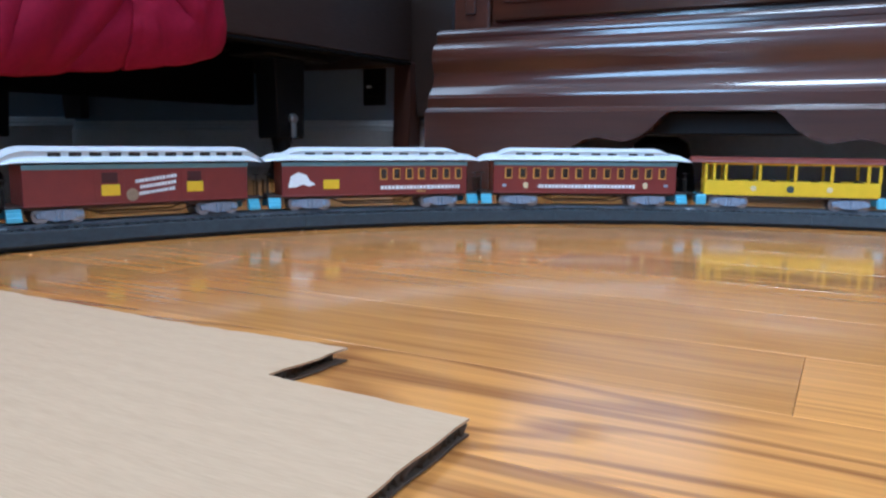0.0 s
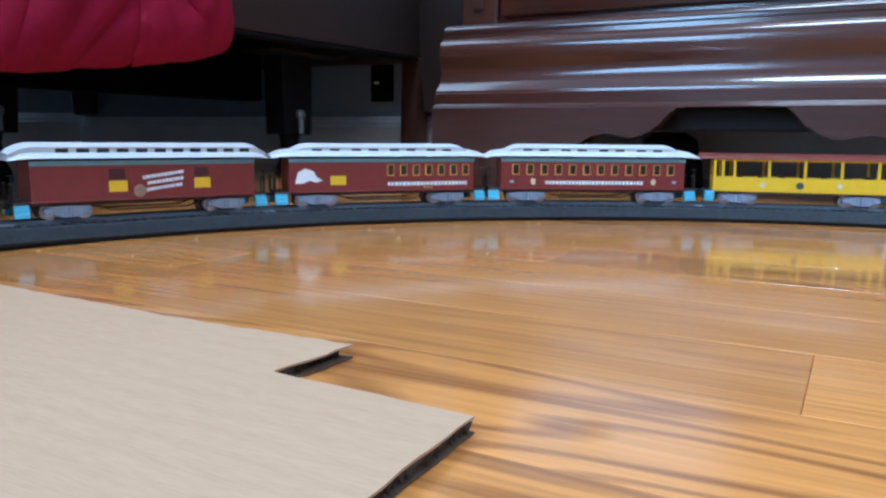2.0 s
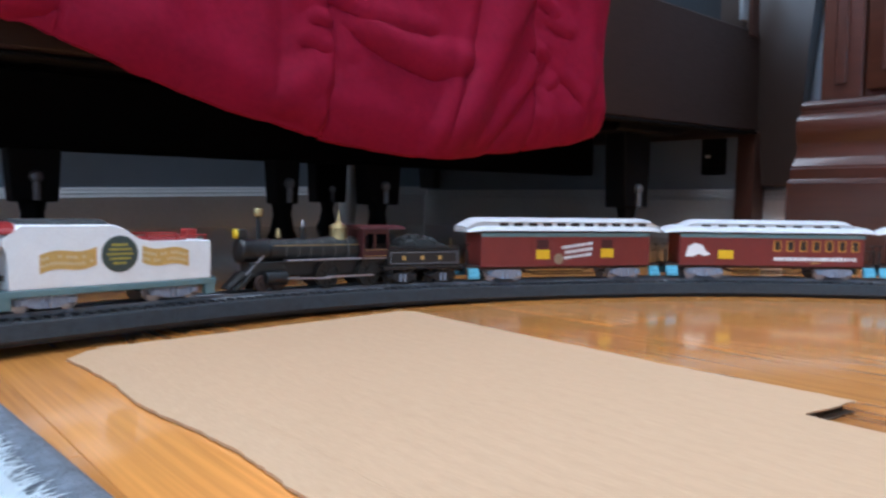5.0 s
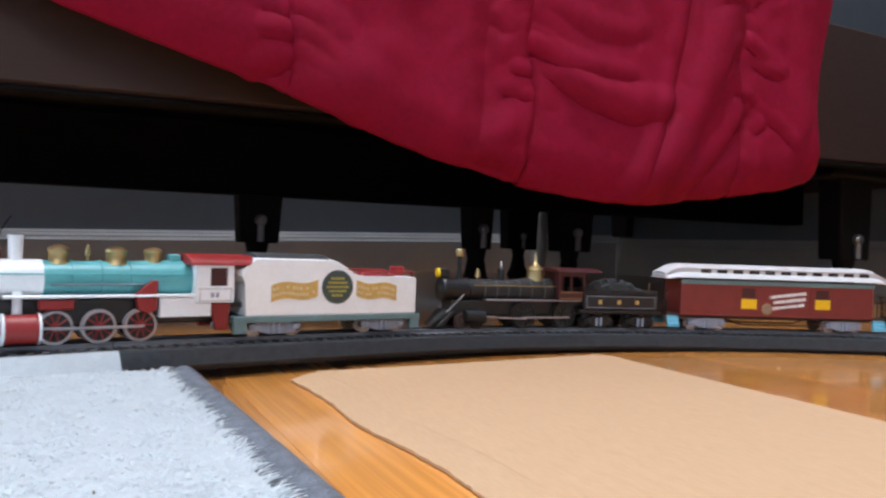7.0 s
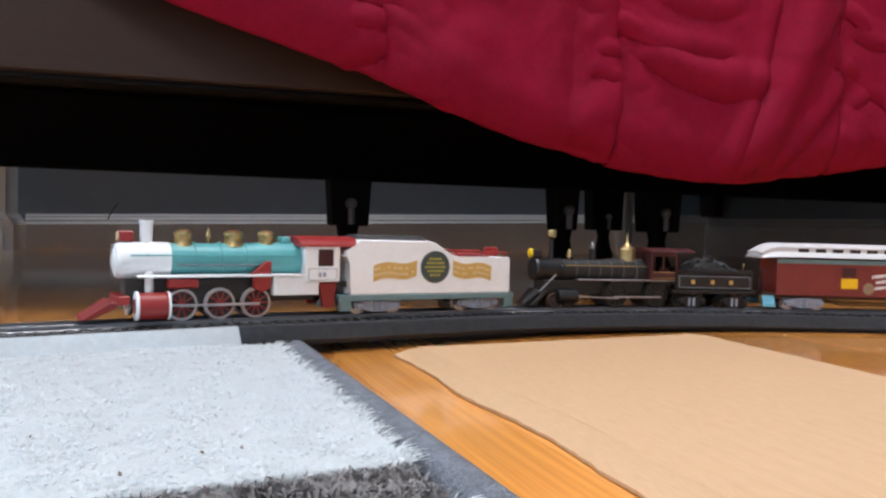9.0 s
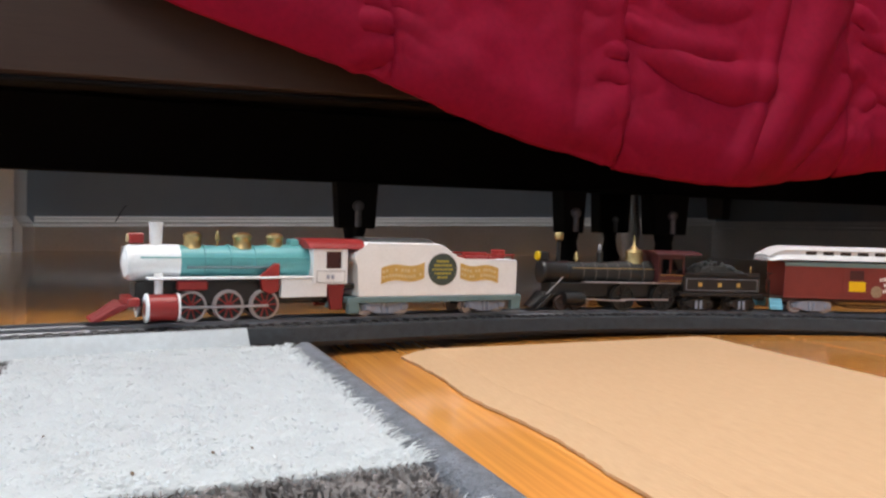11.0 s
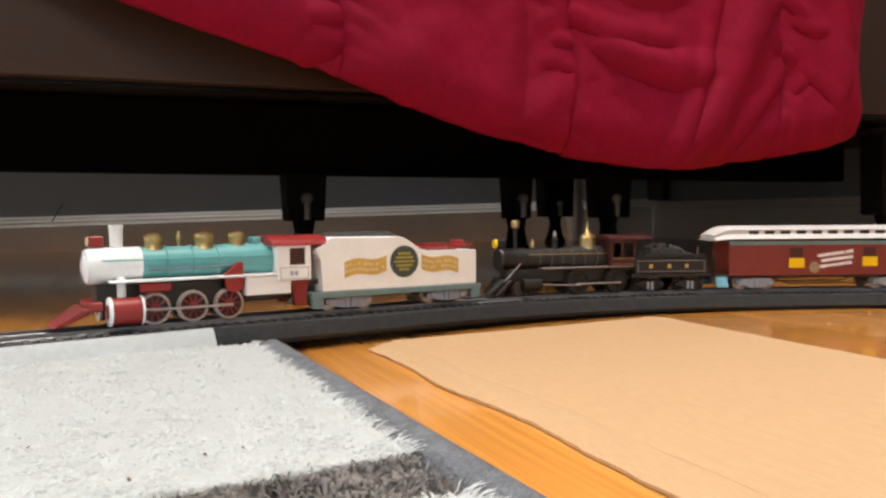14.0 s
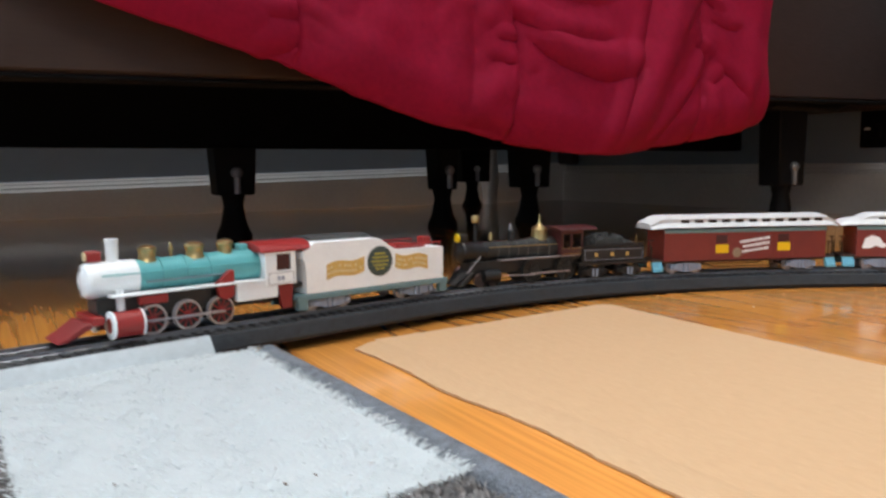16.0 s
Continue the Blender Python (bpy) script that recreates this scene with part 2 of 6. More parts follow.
T_goldpale = mat("pale_gold_paint", (0.72, 0.60, 0.36), 0.5, var=0.12, scale=400)
T_tan = mat("emblem_tan", (0.30, 0.22, 0.14), 0.5, var=0.25, scale=900)
T_green = mat("emblem_green", (0.05, 0.075, 0.07), 0.5, var=0.1, scale=300)
T_olive = mat("emblem_yellow", (0.42, 0.36, 0.06), 0.5, var=0.1, scale=300)
T_pane = mat("dark_pane", (0.03, 0.018, 0.014), 0.15, var=0.2, scale=200)
T_wheel = mat("wheel_steel", (0.45, 0.42, 0.43), 0.35, 0.8, var=0.1, scale=300)
T_band = mat("dull_band_steel", (0.14, 0.13, 0.12), 0.5, 0.6, var=0.2, scale=300)
T_coal = mat("coal", (0.05, 0.055, 0.055), 0.6, var=0.5, scale=500, bump=0.8, bscale=900)


# ------------------------------------------------------------ mesh helpers
def box(bm, x0, x1, y0, y1, z0, z1, bev=0.0, seg=1):
    vs = [bm.verts.new(p) for p in ((x0, y0, z0), (x1, y0, z0), (x1, y1, z0), (x0, y1, z0), (x0, y0, z1), (x1, y0, z1), (x1, y1, z1), (x0, y1, z1))]
    fs = [bm.faces.new([vs[i] for i in f]) for f in ((3, 2, 1, 0), (4, 5, 6, 7), (0, 1, 5, 4), (1, 2, 6, 5), (2, 3, 7, 6), (3, 0, 4, 7))]
    if bev:
        es = {e for f in fs for e in f.edges}
        bmesh.ops.bevel(bm, geom=list(es), offset=bev, segments=seg, profile=0.5, affect="EDGES")
    return bm


def lathe(bm, prof, origin=(0, 0, 0), axis="z", seg=20, hollow=False):
    """prof: (radius, height) pairs, turned round an axis through origin."""
    rings = []
    o = Vector(origin)
    for r, h in prof:
        ring = []
        for i in range(seg):
            a = 2 * math.pi * i / seg
            c, s = r * math.cos(a), r * math.sin(a)
            v = {"z": (c, s, h), "x": (h, c, s), "y": (s, h, c)}[axis]
            ring.append(bm.verts.new(o + Vector(v)))
        rings.append(ring)
    for a, b in zip(rings, rings[1:]):
        for i in range(seg):
            j = (i + 1) % seg
            bm.faces.new((a[i], a[j], b[j], b[i]))
    if hollow:
        for i in range(seg):
            j = (i + 1) % seg
            bm.faces.new((rings[-1][i], rings[-1][j], rings[0][j], rings[0][i]))
    else:
        bm.faces.new(rings[0][::-1])
        bm.faces.new(rings[-1])
    return bm


def rod(bm, p0, p1, r, seg=8):
    p0, p1 = Vector(p0), Vector(p1)
    q = (p1 - p0).to_track_quat("Z", "Y")
    rings = [[bm.verts.new(p + q @ Vector((r * math.cos(2 * math.pi * i / seg), r * math.sin(2 * math.pi * i / seg), 0))) for i in range(seg)] for p in (p0, p1)]
    for i in range(seg):
        j = (i + 1) % seg
        bm.faces.new((rings[0][i], rings[0][j], rings[1][j], rings[1][i]))
    bm.faces.new(rings[0][::-1])
    bm.faces.new(rings[1])
    return bm


def prism(bm, outline, a, b, axis="y", bev=0.0):
    """An outline of 2D points, drawn out from a to b along an axis: 'y' takes (x, z), 'x' takes (y, z), 'z' takes (x, y)."""
    def at(p, c):
        return {"y": (p[0], c, p[1]), "x": (c, p[0], p[1]), "z": (p[0], p[1], c)}[axis]
    r0 = [bm.verts.new(at(p, a)) for p in outline]
    r1 = [bm.verts.new(at(p, b)) for p in outline]
    k = len(outline)
    fs = [bm.faces.new(r0[::-1]), bm.faces.new(r1)]
    for i in range(k):
        j = (i + 1) % k
        fs.append(bm.faces.new((r0[i], r0[j], r1[j], r1[i])))
    if bev:
        bmesh.ops.bevel(bm, geom=list({e for f in fs for e in f.edges}), offset=bev, segments=1, affect="EDGES")
    return bm


def link(name, bm, material, parent=None, label="", smooth=35.0):
    bmesh.ops.recalc_face_normals(bm, faces=bm.faces[:])
    me = bpy.data.meshes.new(name)
    if smooth:
        for f in bm.faces:
            f.smooth = True
        lim = radians(smooth)
        for e in bm.edges:
            if len(e.link_faces) == 2 and e.calc_face_angle(0) > lim:
                e.smooth = False
    bm.to_mesh(me)
    bm.free()
    me.materials.append(material)
    ob = new(name, me)
    if parent:
        ob.parent = parent
    if label:
        ob["label"] = label
    return ob


def part(name, bm, material, parent, label="", smooth=35.0):
    return link(name, bm, material, parent, label, smooth)


def B():
    return bmesh.new()


def same_mesh(name, data, parent, x=0, y=0, z=0):
    ob = new(name, data)
    ob.parent = parent
    ob.location = (x, y, z)
    return ob


def empty(name, m=None):
    ob = new(name)
    ob.empty_display_size = 0.02
    if m is not None:
        ob.matrix_world = m
    return ob


# ------------------------------------------------------------ room
def wall_mesh(name, axis, at, thick, a0, a1, z1, hole=None):
    """A wall across an axis, from a0 to a1 and up to z1, with one opening (a, b, low, high) cut through."""
    bm = B()
    lo, hi = sorted((at, at + thick))

    def slab(p, q, r, s):
        if axis == "x":
            box(bm, lo, hi, p, q, r, s)
        else:
            box(bm, p, q, lo, hi, r, s)
    if hole:
        a, b, r, s = hole
        slab(a0, a, 0, z1), slab(b, a1, 0, z1), slab(a, b, 0, r), slab(a, b, s, z1)
    else:
        slab(a0, a1, 0, z1)
    return tagged(link(name, bm, M_wall, smooth=0), "pale blue-grey painted plaster wall", "wall", kind="structure")


HOLE_L, HOLE_B, HOLE_N = (0.35, 1.56, 0.45, 1.55), (-1.25, -0.05, 1.50, 2.30), (-0.3, 1.0, 1.25, 2.3)
wall_mesh("wall_east", "x", ROOM_X1, 0.1, ROOM_Y0 - 0.1, ROOM_Y1 + 0.1, ROOM_Z)
wall_mesh("wall_north", "y", ROOM_Y1, 0.1, ROOM_X0, ROOM_X1, ROOM_Z, HOLE_N)
wall_mesh("wall_west", "x", ROOM_X0, -0.1, ROOM_Y0 - 0.1, ROOM_Y1 + 0.1, ROOM_Z, HOLE_L)
wall_mesh("wall_south", "y", ROOM_Y0, -0.1, ROOM_X0, ROOM_X1, ROOM_Z, HOLE_B)
bm = B()
box(bm, ROOM_X0 - 0.1, ROOM_X1 + 0.1, ROOM_Y0 - 0.1, ROOM_Y1 + 0.1, ROOM_Z, ROOM_Z + 0.1)
tagged(link("ceiling", bm, M_ceiling, smooth=0), "plain white painted ceiling", "ceiling", kind="structure")
# a pier of wall that stands out beyond the foot of the bed
bm = B()
box(bm, -0.75, -0.236, 1.54, ROOM_Y1 - 0.001, 0, ROOM_Z - 0.001)
tagged(link("wall_pier", bm, M_trim, smooth=0), "white painted wall return beside the bed", "wall", kind="structure")


def window(name, axis, at, a, b, z0, z1, sg=1):
    root = empty(name)
    tagged(root, "unseen white framed sash window letting in daylight", "window", kind="structure")
    t = 0.05

    def bar(nm, p, q, r, s, d0, d1, material):
        bm = B()
        if axis == "x":
            box(bm, *sorted((at - sg * d1, at - sg * d0)), p, q, r, s, 0.003)
        else:
            box(bm, p, q, *sorted((at - sg * d1, at - sg * d0)), r, s, 0.003)
        return part(nm, bm, material, root)
    for p, q, r, s in ((a, a + t, z0, z1), (b - t, b, z0, z1), (a + t, b - t, z0, z0 + t), (a + t, b - t, z1 - t, z1), (a + t, b - t, (z0 + z1) / 2 - 0.02, (z0 + z1) / 2 + 0.02)):
        bar("window_frame", p, q, r, s, 0.03, 0.08, M_trim)
    zm = (z0 + z1) / 2
    for r, s in ((z0 + t, zm - 0.02), (zm + 0.02, z1 - t)):
        g = bar("pane", a + t, b - t, r, s, 0.054, 0.058, M_glass)
        g.visible_shadow = False
    bar("window_sill", a - 0.04, b + 0.04, z0 - 0.03, z0 - 0.001, -0.04, 0.02, M_trim)


window("window_1", "x", ROOM_X0, *HOLE_L)
# the south and north windows are added, out of view, for their lamps
window("added_window_2", "y", ROOM_Y0, *HOLE_B)
window("added_window_3", "y", ROOM_Y1, *HOLE_N, sg=-1)

BASE = [(0, 0), (0.016, 0), (0.016, 0.076), (0.011, 0.0815), (0.011, 0.0845), (0.006, 0.0900), (0.006, 0.0915), (0.002, 0.0965), (0, 0.0965)]


def baseboard(at, a0, a1, axis, sign, low=0.0, rise=0.0):
    """low and rise: how much its moulded top sits lower, and climbs along x, on the old uneven floor."""
    bm = B()
    prism(bm, [(at + sign * d, z) for d, z in BASE], a0, a1, axis)
    for v in bm.verts:
        if v.co.z > 0.05:
            v.co.z += rise * v.co.x - low
    tagged(link("baseboard", bm, M_trim, smooth=0), "white painted moulded baseboard along the wall", "baseboard", kind="structure")


baseboard(ROOM_Y1, -0.236 + 0.014, ROOM_X1, "x", -1, 0.024, 0.024)
baseboard(ROOM_X1, ROOM_Y0, ROOM_Y1 - 0.014, "y", -1)
baseboard(1.54, -0.75, -0.236, "x", -1, 0.024, 0.024)
baseboard(-0.236, 1.526, ROOM_Y1, "y", 1, 0.024, 0.024)
baseboard(ROOM_X0, ROOM_Y0, ROOM_Y1, "y", 1)
baseboard(ROOM_Y0, ROOM_X0 + 0.014, ROOM_X1 - 0.014, "x", 1)
# flush ceiling lamp
lampfit = empty("ceiling_lamp", pose(*CEILING_LAMP, ROOM_Z))
tagged(lampfit, "round white flush ceiling lamp, switched on", "ceiling lamp")
bm = B()
lathe(bm, [(0.30, 0.0), (0.30, -0.03), (0.29, -0.04), (0.285, -0.04), (0.285, -0.01)], seg=40)
part("lamp_rim", bm, M_trim, lampfit)
M_glow = bpy.data.materials.new("lamp_glow")
M_glow.use_nodes = True
_g = M_glow.node_tree.nodes["Principled BSDF"]
_g.inputs["Emission Color"].default_value, _g.inputs["Emission Strength"].default_value = (0.66, 0.84, 1.0, 1), 6.0
bm = B()
lathe(bm, [(0.283, -0.041), (0.26, -0.055), (0.17, -0.064), (0.02, -0.067)], seg=40)
part("diffuser", bm, M_glow, lampfit, "glowing white diffuser")
# black outlet plate on the wall by the head of the bed
out = empty("wall_outlet", pose(ROOM_X1, 0.776, 0.166))
tagged(out, "black wall outlet plate with a small white plug", "outlet")
bm = B()
box(bm, -0.006, 0, -0.025, 0.025, -0.042, 0.072, 0.002)
part("plate", bm, M_black, out)
for dz in (-0.012, 0.04):
    bm = B()
    box(bm, -0.009, -0.004, -0.016, 0.016, dz - 0.014, dz + 0.014, 0.003)
    part("socket", bm, M_black, out)
bm = B()
box(bm, -0.013, -0.008, 0.003, 0.013, -0.010, -0.005, 0.001)
part("plug", bm, M_trim, out, "small white plug")


# ------------------------------------------------------------ bed
def rail_y(x):
    return 0.555 + 0.09 * x


def rail_z(x):
    return 0.159 + 0.027 * x


bed = empty("bed", pose(0.5, 1.1, 0))
tagged(bed, "dark espresso wooden bed frame with black legs", "bed")
bed_inv = bed.matrix_world.inverted()


def bedpart(name, bm, material, parent=None, label="", smooth=35.0):
    bm.transform(bed_inv)
    return part(name, bm, material, parent or bed, label, smooth)


bm = B()
box(bm, -0.62, 1.345, -0.012, 0.012, 0, 0.17, 0.003)
for v in bm.verts:
    v.co.y += rail_y(v.co.x)
    v.co.z += rail_z(v.co.x)
bedpart("side_rail", bm, M_rail)
# black strip added along the rail's underside to keep bounced floor light off it
bm = B()
box(bm, -0.62, 1.345, -0.0122, 0.013, -0.0040, -0.0004, 0.001)
for v in bm.verts:
    v.co.y += rail_y(v.co.x)
    v.co.z += rail_z(v.co.x)
bedpart("dark_strip", bm, M_underbed)
bm = B()
box(bm, -0.62, 1.345, -0.012, 0.012, 0.165, 0.34, 0.003)
for v in bm.verts:
    v.co.y += 1.455 + 0.09 * v.co.x
bedpart("side_rail", bm, M_rail)
# beam and slats get the same near-black colour
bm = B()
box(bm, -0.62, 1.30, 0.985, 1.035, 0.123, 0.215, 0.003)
bedpart("centre_beam", bm, M_underbed)
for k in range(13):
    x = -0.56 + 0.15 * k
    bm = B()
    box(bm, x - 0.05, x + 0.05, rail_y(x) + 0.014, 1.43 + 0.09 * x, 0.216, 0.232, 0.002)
    bedpart("slat", bm, M_underbed)
# near-black platform sheet over the slats
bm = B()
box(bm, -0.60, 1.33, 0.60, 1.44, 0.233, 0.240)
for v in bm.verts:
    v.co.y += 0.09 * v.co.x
bedpart("platform", bm, M_underbed)
# headboard with its two posts, the near one turned out at the toe
for y0, y1 in ((0.665, 0.698),):
    bm = B()
    prism(bm, [(1.340, 0.197), (1.340, 0.02), (1.336, 0.006), (1.330, 0.0), (1.372, 0.0), (1.380, 0.02), (1.380, 0.197)], y0, y1, "y", 0.003)
    bedpart("headboard_leg", bm, M_post)
# swept side panels of the headboard
for y0, s_ in ((0.700, 1), (1.535, -1)):
    bm = B()
    prism(bm, [(y0 + s_ * a, z) for a, z in ((0.0, 0.1985), (-0.036, 0.1985), (-0.038, 0.100), (-0.099, 0.100), (-0.101, 0.128), (-0.105, 0.19), (-0.108, 0.25), (-0.113, 0.32), (-0.121, 0.406), (-0.135, 0.50), (-0.150, 0.60), (-0.158, 0.72), (-0.150, 0.86), (-0.12, 0.95), (0.0, 0.95))], 1.358, 1.382, "x", 0.003)
    bedpart("headboard_side", bm, M_head)
bm = B()
box(bm, 1.356, 1.378, 0.702, 1.533, 0.19, 0.92, 0.004)
bedpart("headboard", bm, M_head)
# unseen footboard, raised on legs so west light passes under the bed
bm = B()
box(bm, -0.645, -0.622, 0.49, 1.53, 0.22, 0.48, 0.004)
bedpart("footboard", bm, M_rail)
for y in (0.50, 1.48):
    bm = B()
    prism(bm, [(-0.660, 0.219), (-0.652, 0.0), (-0.616, 0.0), (-0.608, 0.219)], y, y + 0.04, "y", 0.003)
    bedpart("footboard_leg", bm, M_rail)


def bed_leg(x, y, top, w=0.058, step=0.060, foot=0.022):
    """A black plastic leg: a wide socket with a bright bolt, and a narrower flared foot."""
    bm = B()
    prism(bm, [(x - w / 2, top), (x - w / 2 + 0.004, step), (x + w / 2 - 0.004, step), (x + w / 2, top)], y - 0.02, y + 0.02, "y", 0.002)
    leg = bedpart("leg", bm, M_black)
    bm = B()
    lathe(bm, [(foot * 0.75, step + 0.002), (foot * 0.6, step - 0.015), (foot * 0.8, 0.02), (foot * 1.1, 0.006), (foot * 1.1, 0.0)], (x, y, 0), seg=16)
    bm.transform(bed_inv)
    part("foot", bm, M_black, leg)
    bm = B()
    rod(bm, (x, y - 0.0235, step + 0.002), (x, y - 0.0235, step + 0.024), 0.0046, 12)
    lathe(bm, [(0.0, -0.0300), (0.0052, -0.0285), (0.0078, -0.025), (0.0078, -0.0195)], (x, y, step + 0.030), "y", 14)
    bm.transform(bed_inv)
    part("bolt", bm, M_bolt, leg, "dull metal bolt")


bed_leg(0.279, 1.01, 0.124)
bed_leg(0.612, 1.01, 0.124, 0.040)
bed_leg(0.784, 1.01, 0.124, 0.066)
bed_leg(1.089, 0.745, 0.185, 0.070, 0.061, 0.022)
bed_leg(-0.25, 1.01, 0.124)
bed_leg(0.985, 1.50, 0.164, 0.085)
bm = B()
prism(bm, [(1.02, 0.214), (1.00, 0.178), (1.16, 0.178), (1.22, 0.195), (1.25, 0.214)], 0.70, 0.77, "y", 0.003)
bedpart("corner_bracket", bm, M_black)
# pale slim leg outside the far rail
bm = B()
lathe(bm, [(0.017, 0.0), (0.019, 0.03), (0.024, 0.062), (0.022, 0.09), (0.018, 0.13), (0.015, 0.17), (0.015, 0.33)], (1.098, 1.590, 0), seg=16)
bedpart("far_leg", bm, M_trim, label="pale painted leg")

bm = B()
box(bm, 1.296, 1.322, 0.655, 0.6615, 0.352, 0.432, 0.002)
bedpart("rail_bracket", bm, M_post)
bm = B()
box(bm, 1.262, 1.280, 0.652, 0.6600, 0.372, 0.435, 0.0015)
bedpart("bracket_plate", bm, M_greymetal, label="small grey metal plate")

mt = empty("mattress", pose(0.3, 1.05, 0.241))
tagged(mt, "thick slate-blue covered mattress lying on the bed frame", "mattress")
bm = B()
# unseen step out to the wall at the head end blocks light down the gap
prism(bm, [(-0.88, -0.519), (1.0, -0.35), (1.0, 0.60), (0.83, 0.60), (0.83, 0.50), (-0.88, 0.40)], 0, 0.24, "z", 0.03)
part("mattress_body", bm, M_mattress, mt)

# ------------------------------------------------------------ comforter
HEM = [(-0.60, 0.40), (-0.30, 0.335), (-0.10, 0.268), (0.064, 0.206), (0.128, 0.191), (0.195, 0.173), (0.288, 0.141), (0.391, 0.119), (0.490, 0.108), (0.600, 0.121), (0.702, 0.136), (0.735, 0.150)]


def hem(x):
    for (a, p), (b, q) in zip(HEM, HEM[1:]):
        if x <= b:
            f = (x - a) / (b - a)
            return p + (q - p) * f
    return HEM[-1][1]


def smoothhem(x):
    return sum(hem(x + d) for d in (-0.03, -0.015, 0, 0.015, 0.03)) / 5


SEAMS = (-0.21, -0.01, 0.194, 0.391, 0.622)


def ridge(x, z, p, q, width, bend=0.0):
    """A soft crease along the line from p to q, bowed to one side."""
    px, pz = p
    dx, dz = q[0] - px, q[1] - pz
    L = math.hypot(dx, dz)
    t = ((x - px) * dx + (z - pz) * dz) / (L * L)
    d = ((x - px) * dz - (z - pz) * dx) / L + bend * math.sin(math.pi * max(0, min(1, t)))
    end = max(0.0, min(1.0, (0.72 - abs(t - 0.5)) / 0.42))
    end = end * end * (3 - 2 * end)
    return math.exp(-(d / width) ** 2) * end


def overhang(x, z, p, q, width, bend=0.0):
    """A fold along the line from p to q: the cloth on its upper left side hangs out over the lower right side."""
    px, pz = p
    dx, dz = q[0] - px, q[1] - pz
    L = math.hypot(dx, dz)
    t = ((x - px) * dx + (z - pz) * dz) / (L * L)
    d = ((x - px) * dz - (z - pz) * dx) / L + bend * math.sin(math.pi * max(0, min(1, t)))
    if -0.6 * dz - 0.8 * dx < 0:
        d = -d
    end = max(0.0, min(1.0, (0.66 - abs(t - 0.5)) / 0.36))
    end = end * end * (3 - 2 * end)
    u = d / width
    if u > 0:
        u *= 0.75
    return u * math.exp(0.5 - 0.5 * u * u) * end


# from, to, width, bow and height of the creases; overhanging folds are negative
FOLDS = [((0.610, 0.36), (0.495, 0.105), 0.019, 0.020, 0.020), ((0.552, 0.36), (0.498, 0.120), 0.0075, 0.013, -0.017), ((0.632, 0.207), (0.550, 0.117), 0.009, 0.003, -0.018),
         ((0.585, 0.222), (0.614, 0.264), 0.0075, 0.002, -0.012), ((0.405, 0.221), (0.488, 0.211), 0.0075, -0.004, -0.014), ((0.408, 0.207), (0.490, 0.176), 0.0095, -0.004, -0.015),
         ((0.482, 0.177), (0.538, 0.190), 0.009, -0.003, -0.013), ((0.415, 0.214), (0.520, 0.198), 0.009, -0.008, 0.008), ((0.41, 0.262), (0.50, 0.250), 0.010, -0.012, -0.011),
         ((0.385, 0.230), (0.404, 0.221), 0.006, 0.001, -0.010), ((0.370, 0.205), (0.397, 0.203), 0.0050, 0.001, -0.010), ((0.362, 0.187), (0.386, 0.184), 0.005, 0.001, -0.008),
         ((0.350, 0.145), (0.390, 0.172), 0.012, 0.003, 0.007), ((0.332, 0.139), (0.394, 0.127), 0.007, 0.002, -0.009), ((0.393, 0.190), (0.389, 0.115), 0.0060, 0.0, -0.008),
         ((0.336, 0.36), (0.338, 0.150), 0.013, 0.004, -0.012), ((0.352, 0.246), (0.368, 0.236), 0.010, 0.0, -0.009), ((0.290, 0.25), (0.200, 0.30), 0.020, 0.008, 0.008),
         ((0.275, 0.215), (0.215, 0.165), 0.020, 0.006, 0.006), ((0.230, 0.158), (0.256, 0.157), 0.005, 0.001, -0.006), ((0.172, 0.223), (0.195, 0.216), 0.0045, 0.001, -0.009),
         ((0.170, 0.207), (0.194, 0.203), 0.0045, 0.001, -0.009), ((0.164, 0.181), (0.194, 0.188), 0.006, 0.001, -0.009), ((0.160, 0.240), (0.193, 0.236), 0.006, 0.001, -0.008),
         ((0.608, 0.216), (0.626, 0.207), 0.006, 0.001, -0.010), ((0.631, 0.245), (0.672, 0.236), 0.006, -0.003, -0.011), ((0.622, 0.266), (0.644, 0.248), 0.006, 0.001, -0.010),
         ((0.652, 0.194), (0.688, 0.166), 0.007, 0.004, -0.010), ((0.634, 0.176), (0.652, 0.188), 0.006, 0.001, -0.008), ((0.580, 0.290), (0.620, 0.300), 0.008, 0.003, -0.009),
         ((0.630, 0.300), (0.700, 0.330), 0.010, 0.006, -0.010), ((0.700, 0.34), (0.682, 0.150), 0.014, 0.008, 0.009), ((0.636, 0.168), (0.640, 0.140), 0.005, 0.0, 0.006),
         ((0.05, 0.36), (0.15, 0.24), 0.018, 0.015, 0.012), ((-0.15, 0.42), (-0.05, 0.28), 0.02, 0.01, 0.012), ((0.02, 0.30), (0.08, 0.27), 0.010, 0.005, -0.008)]


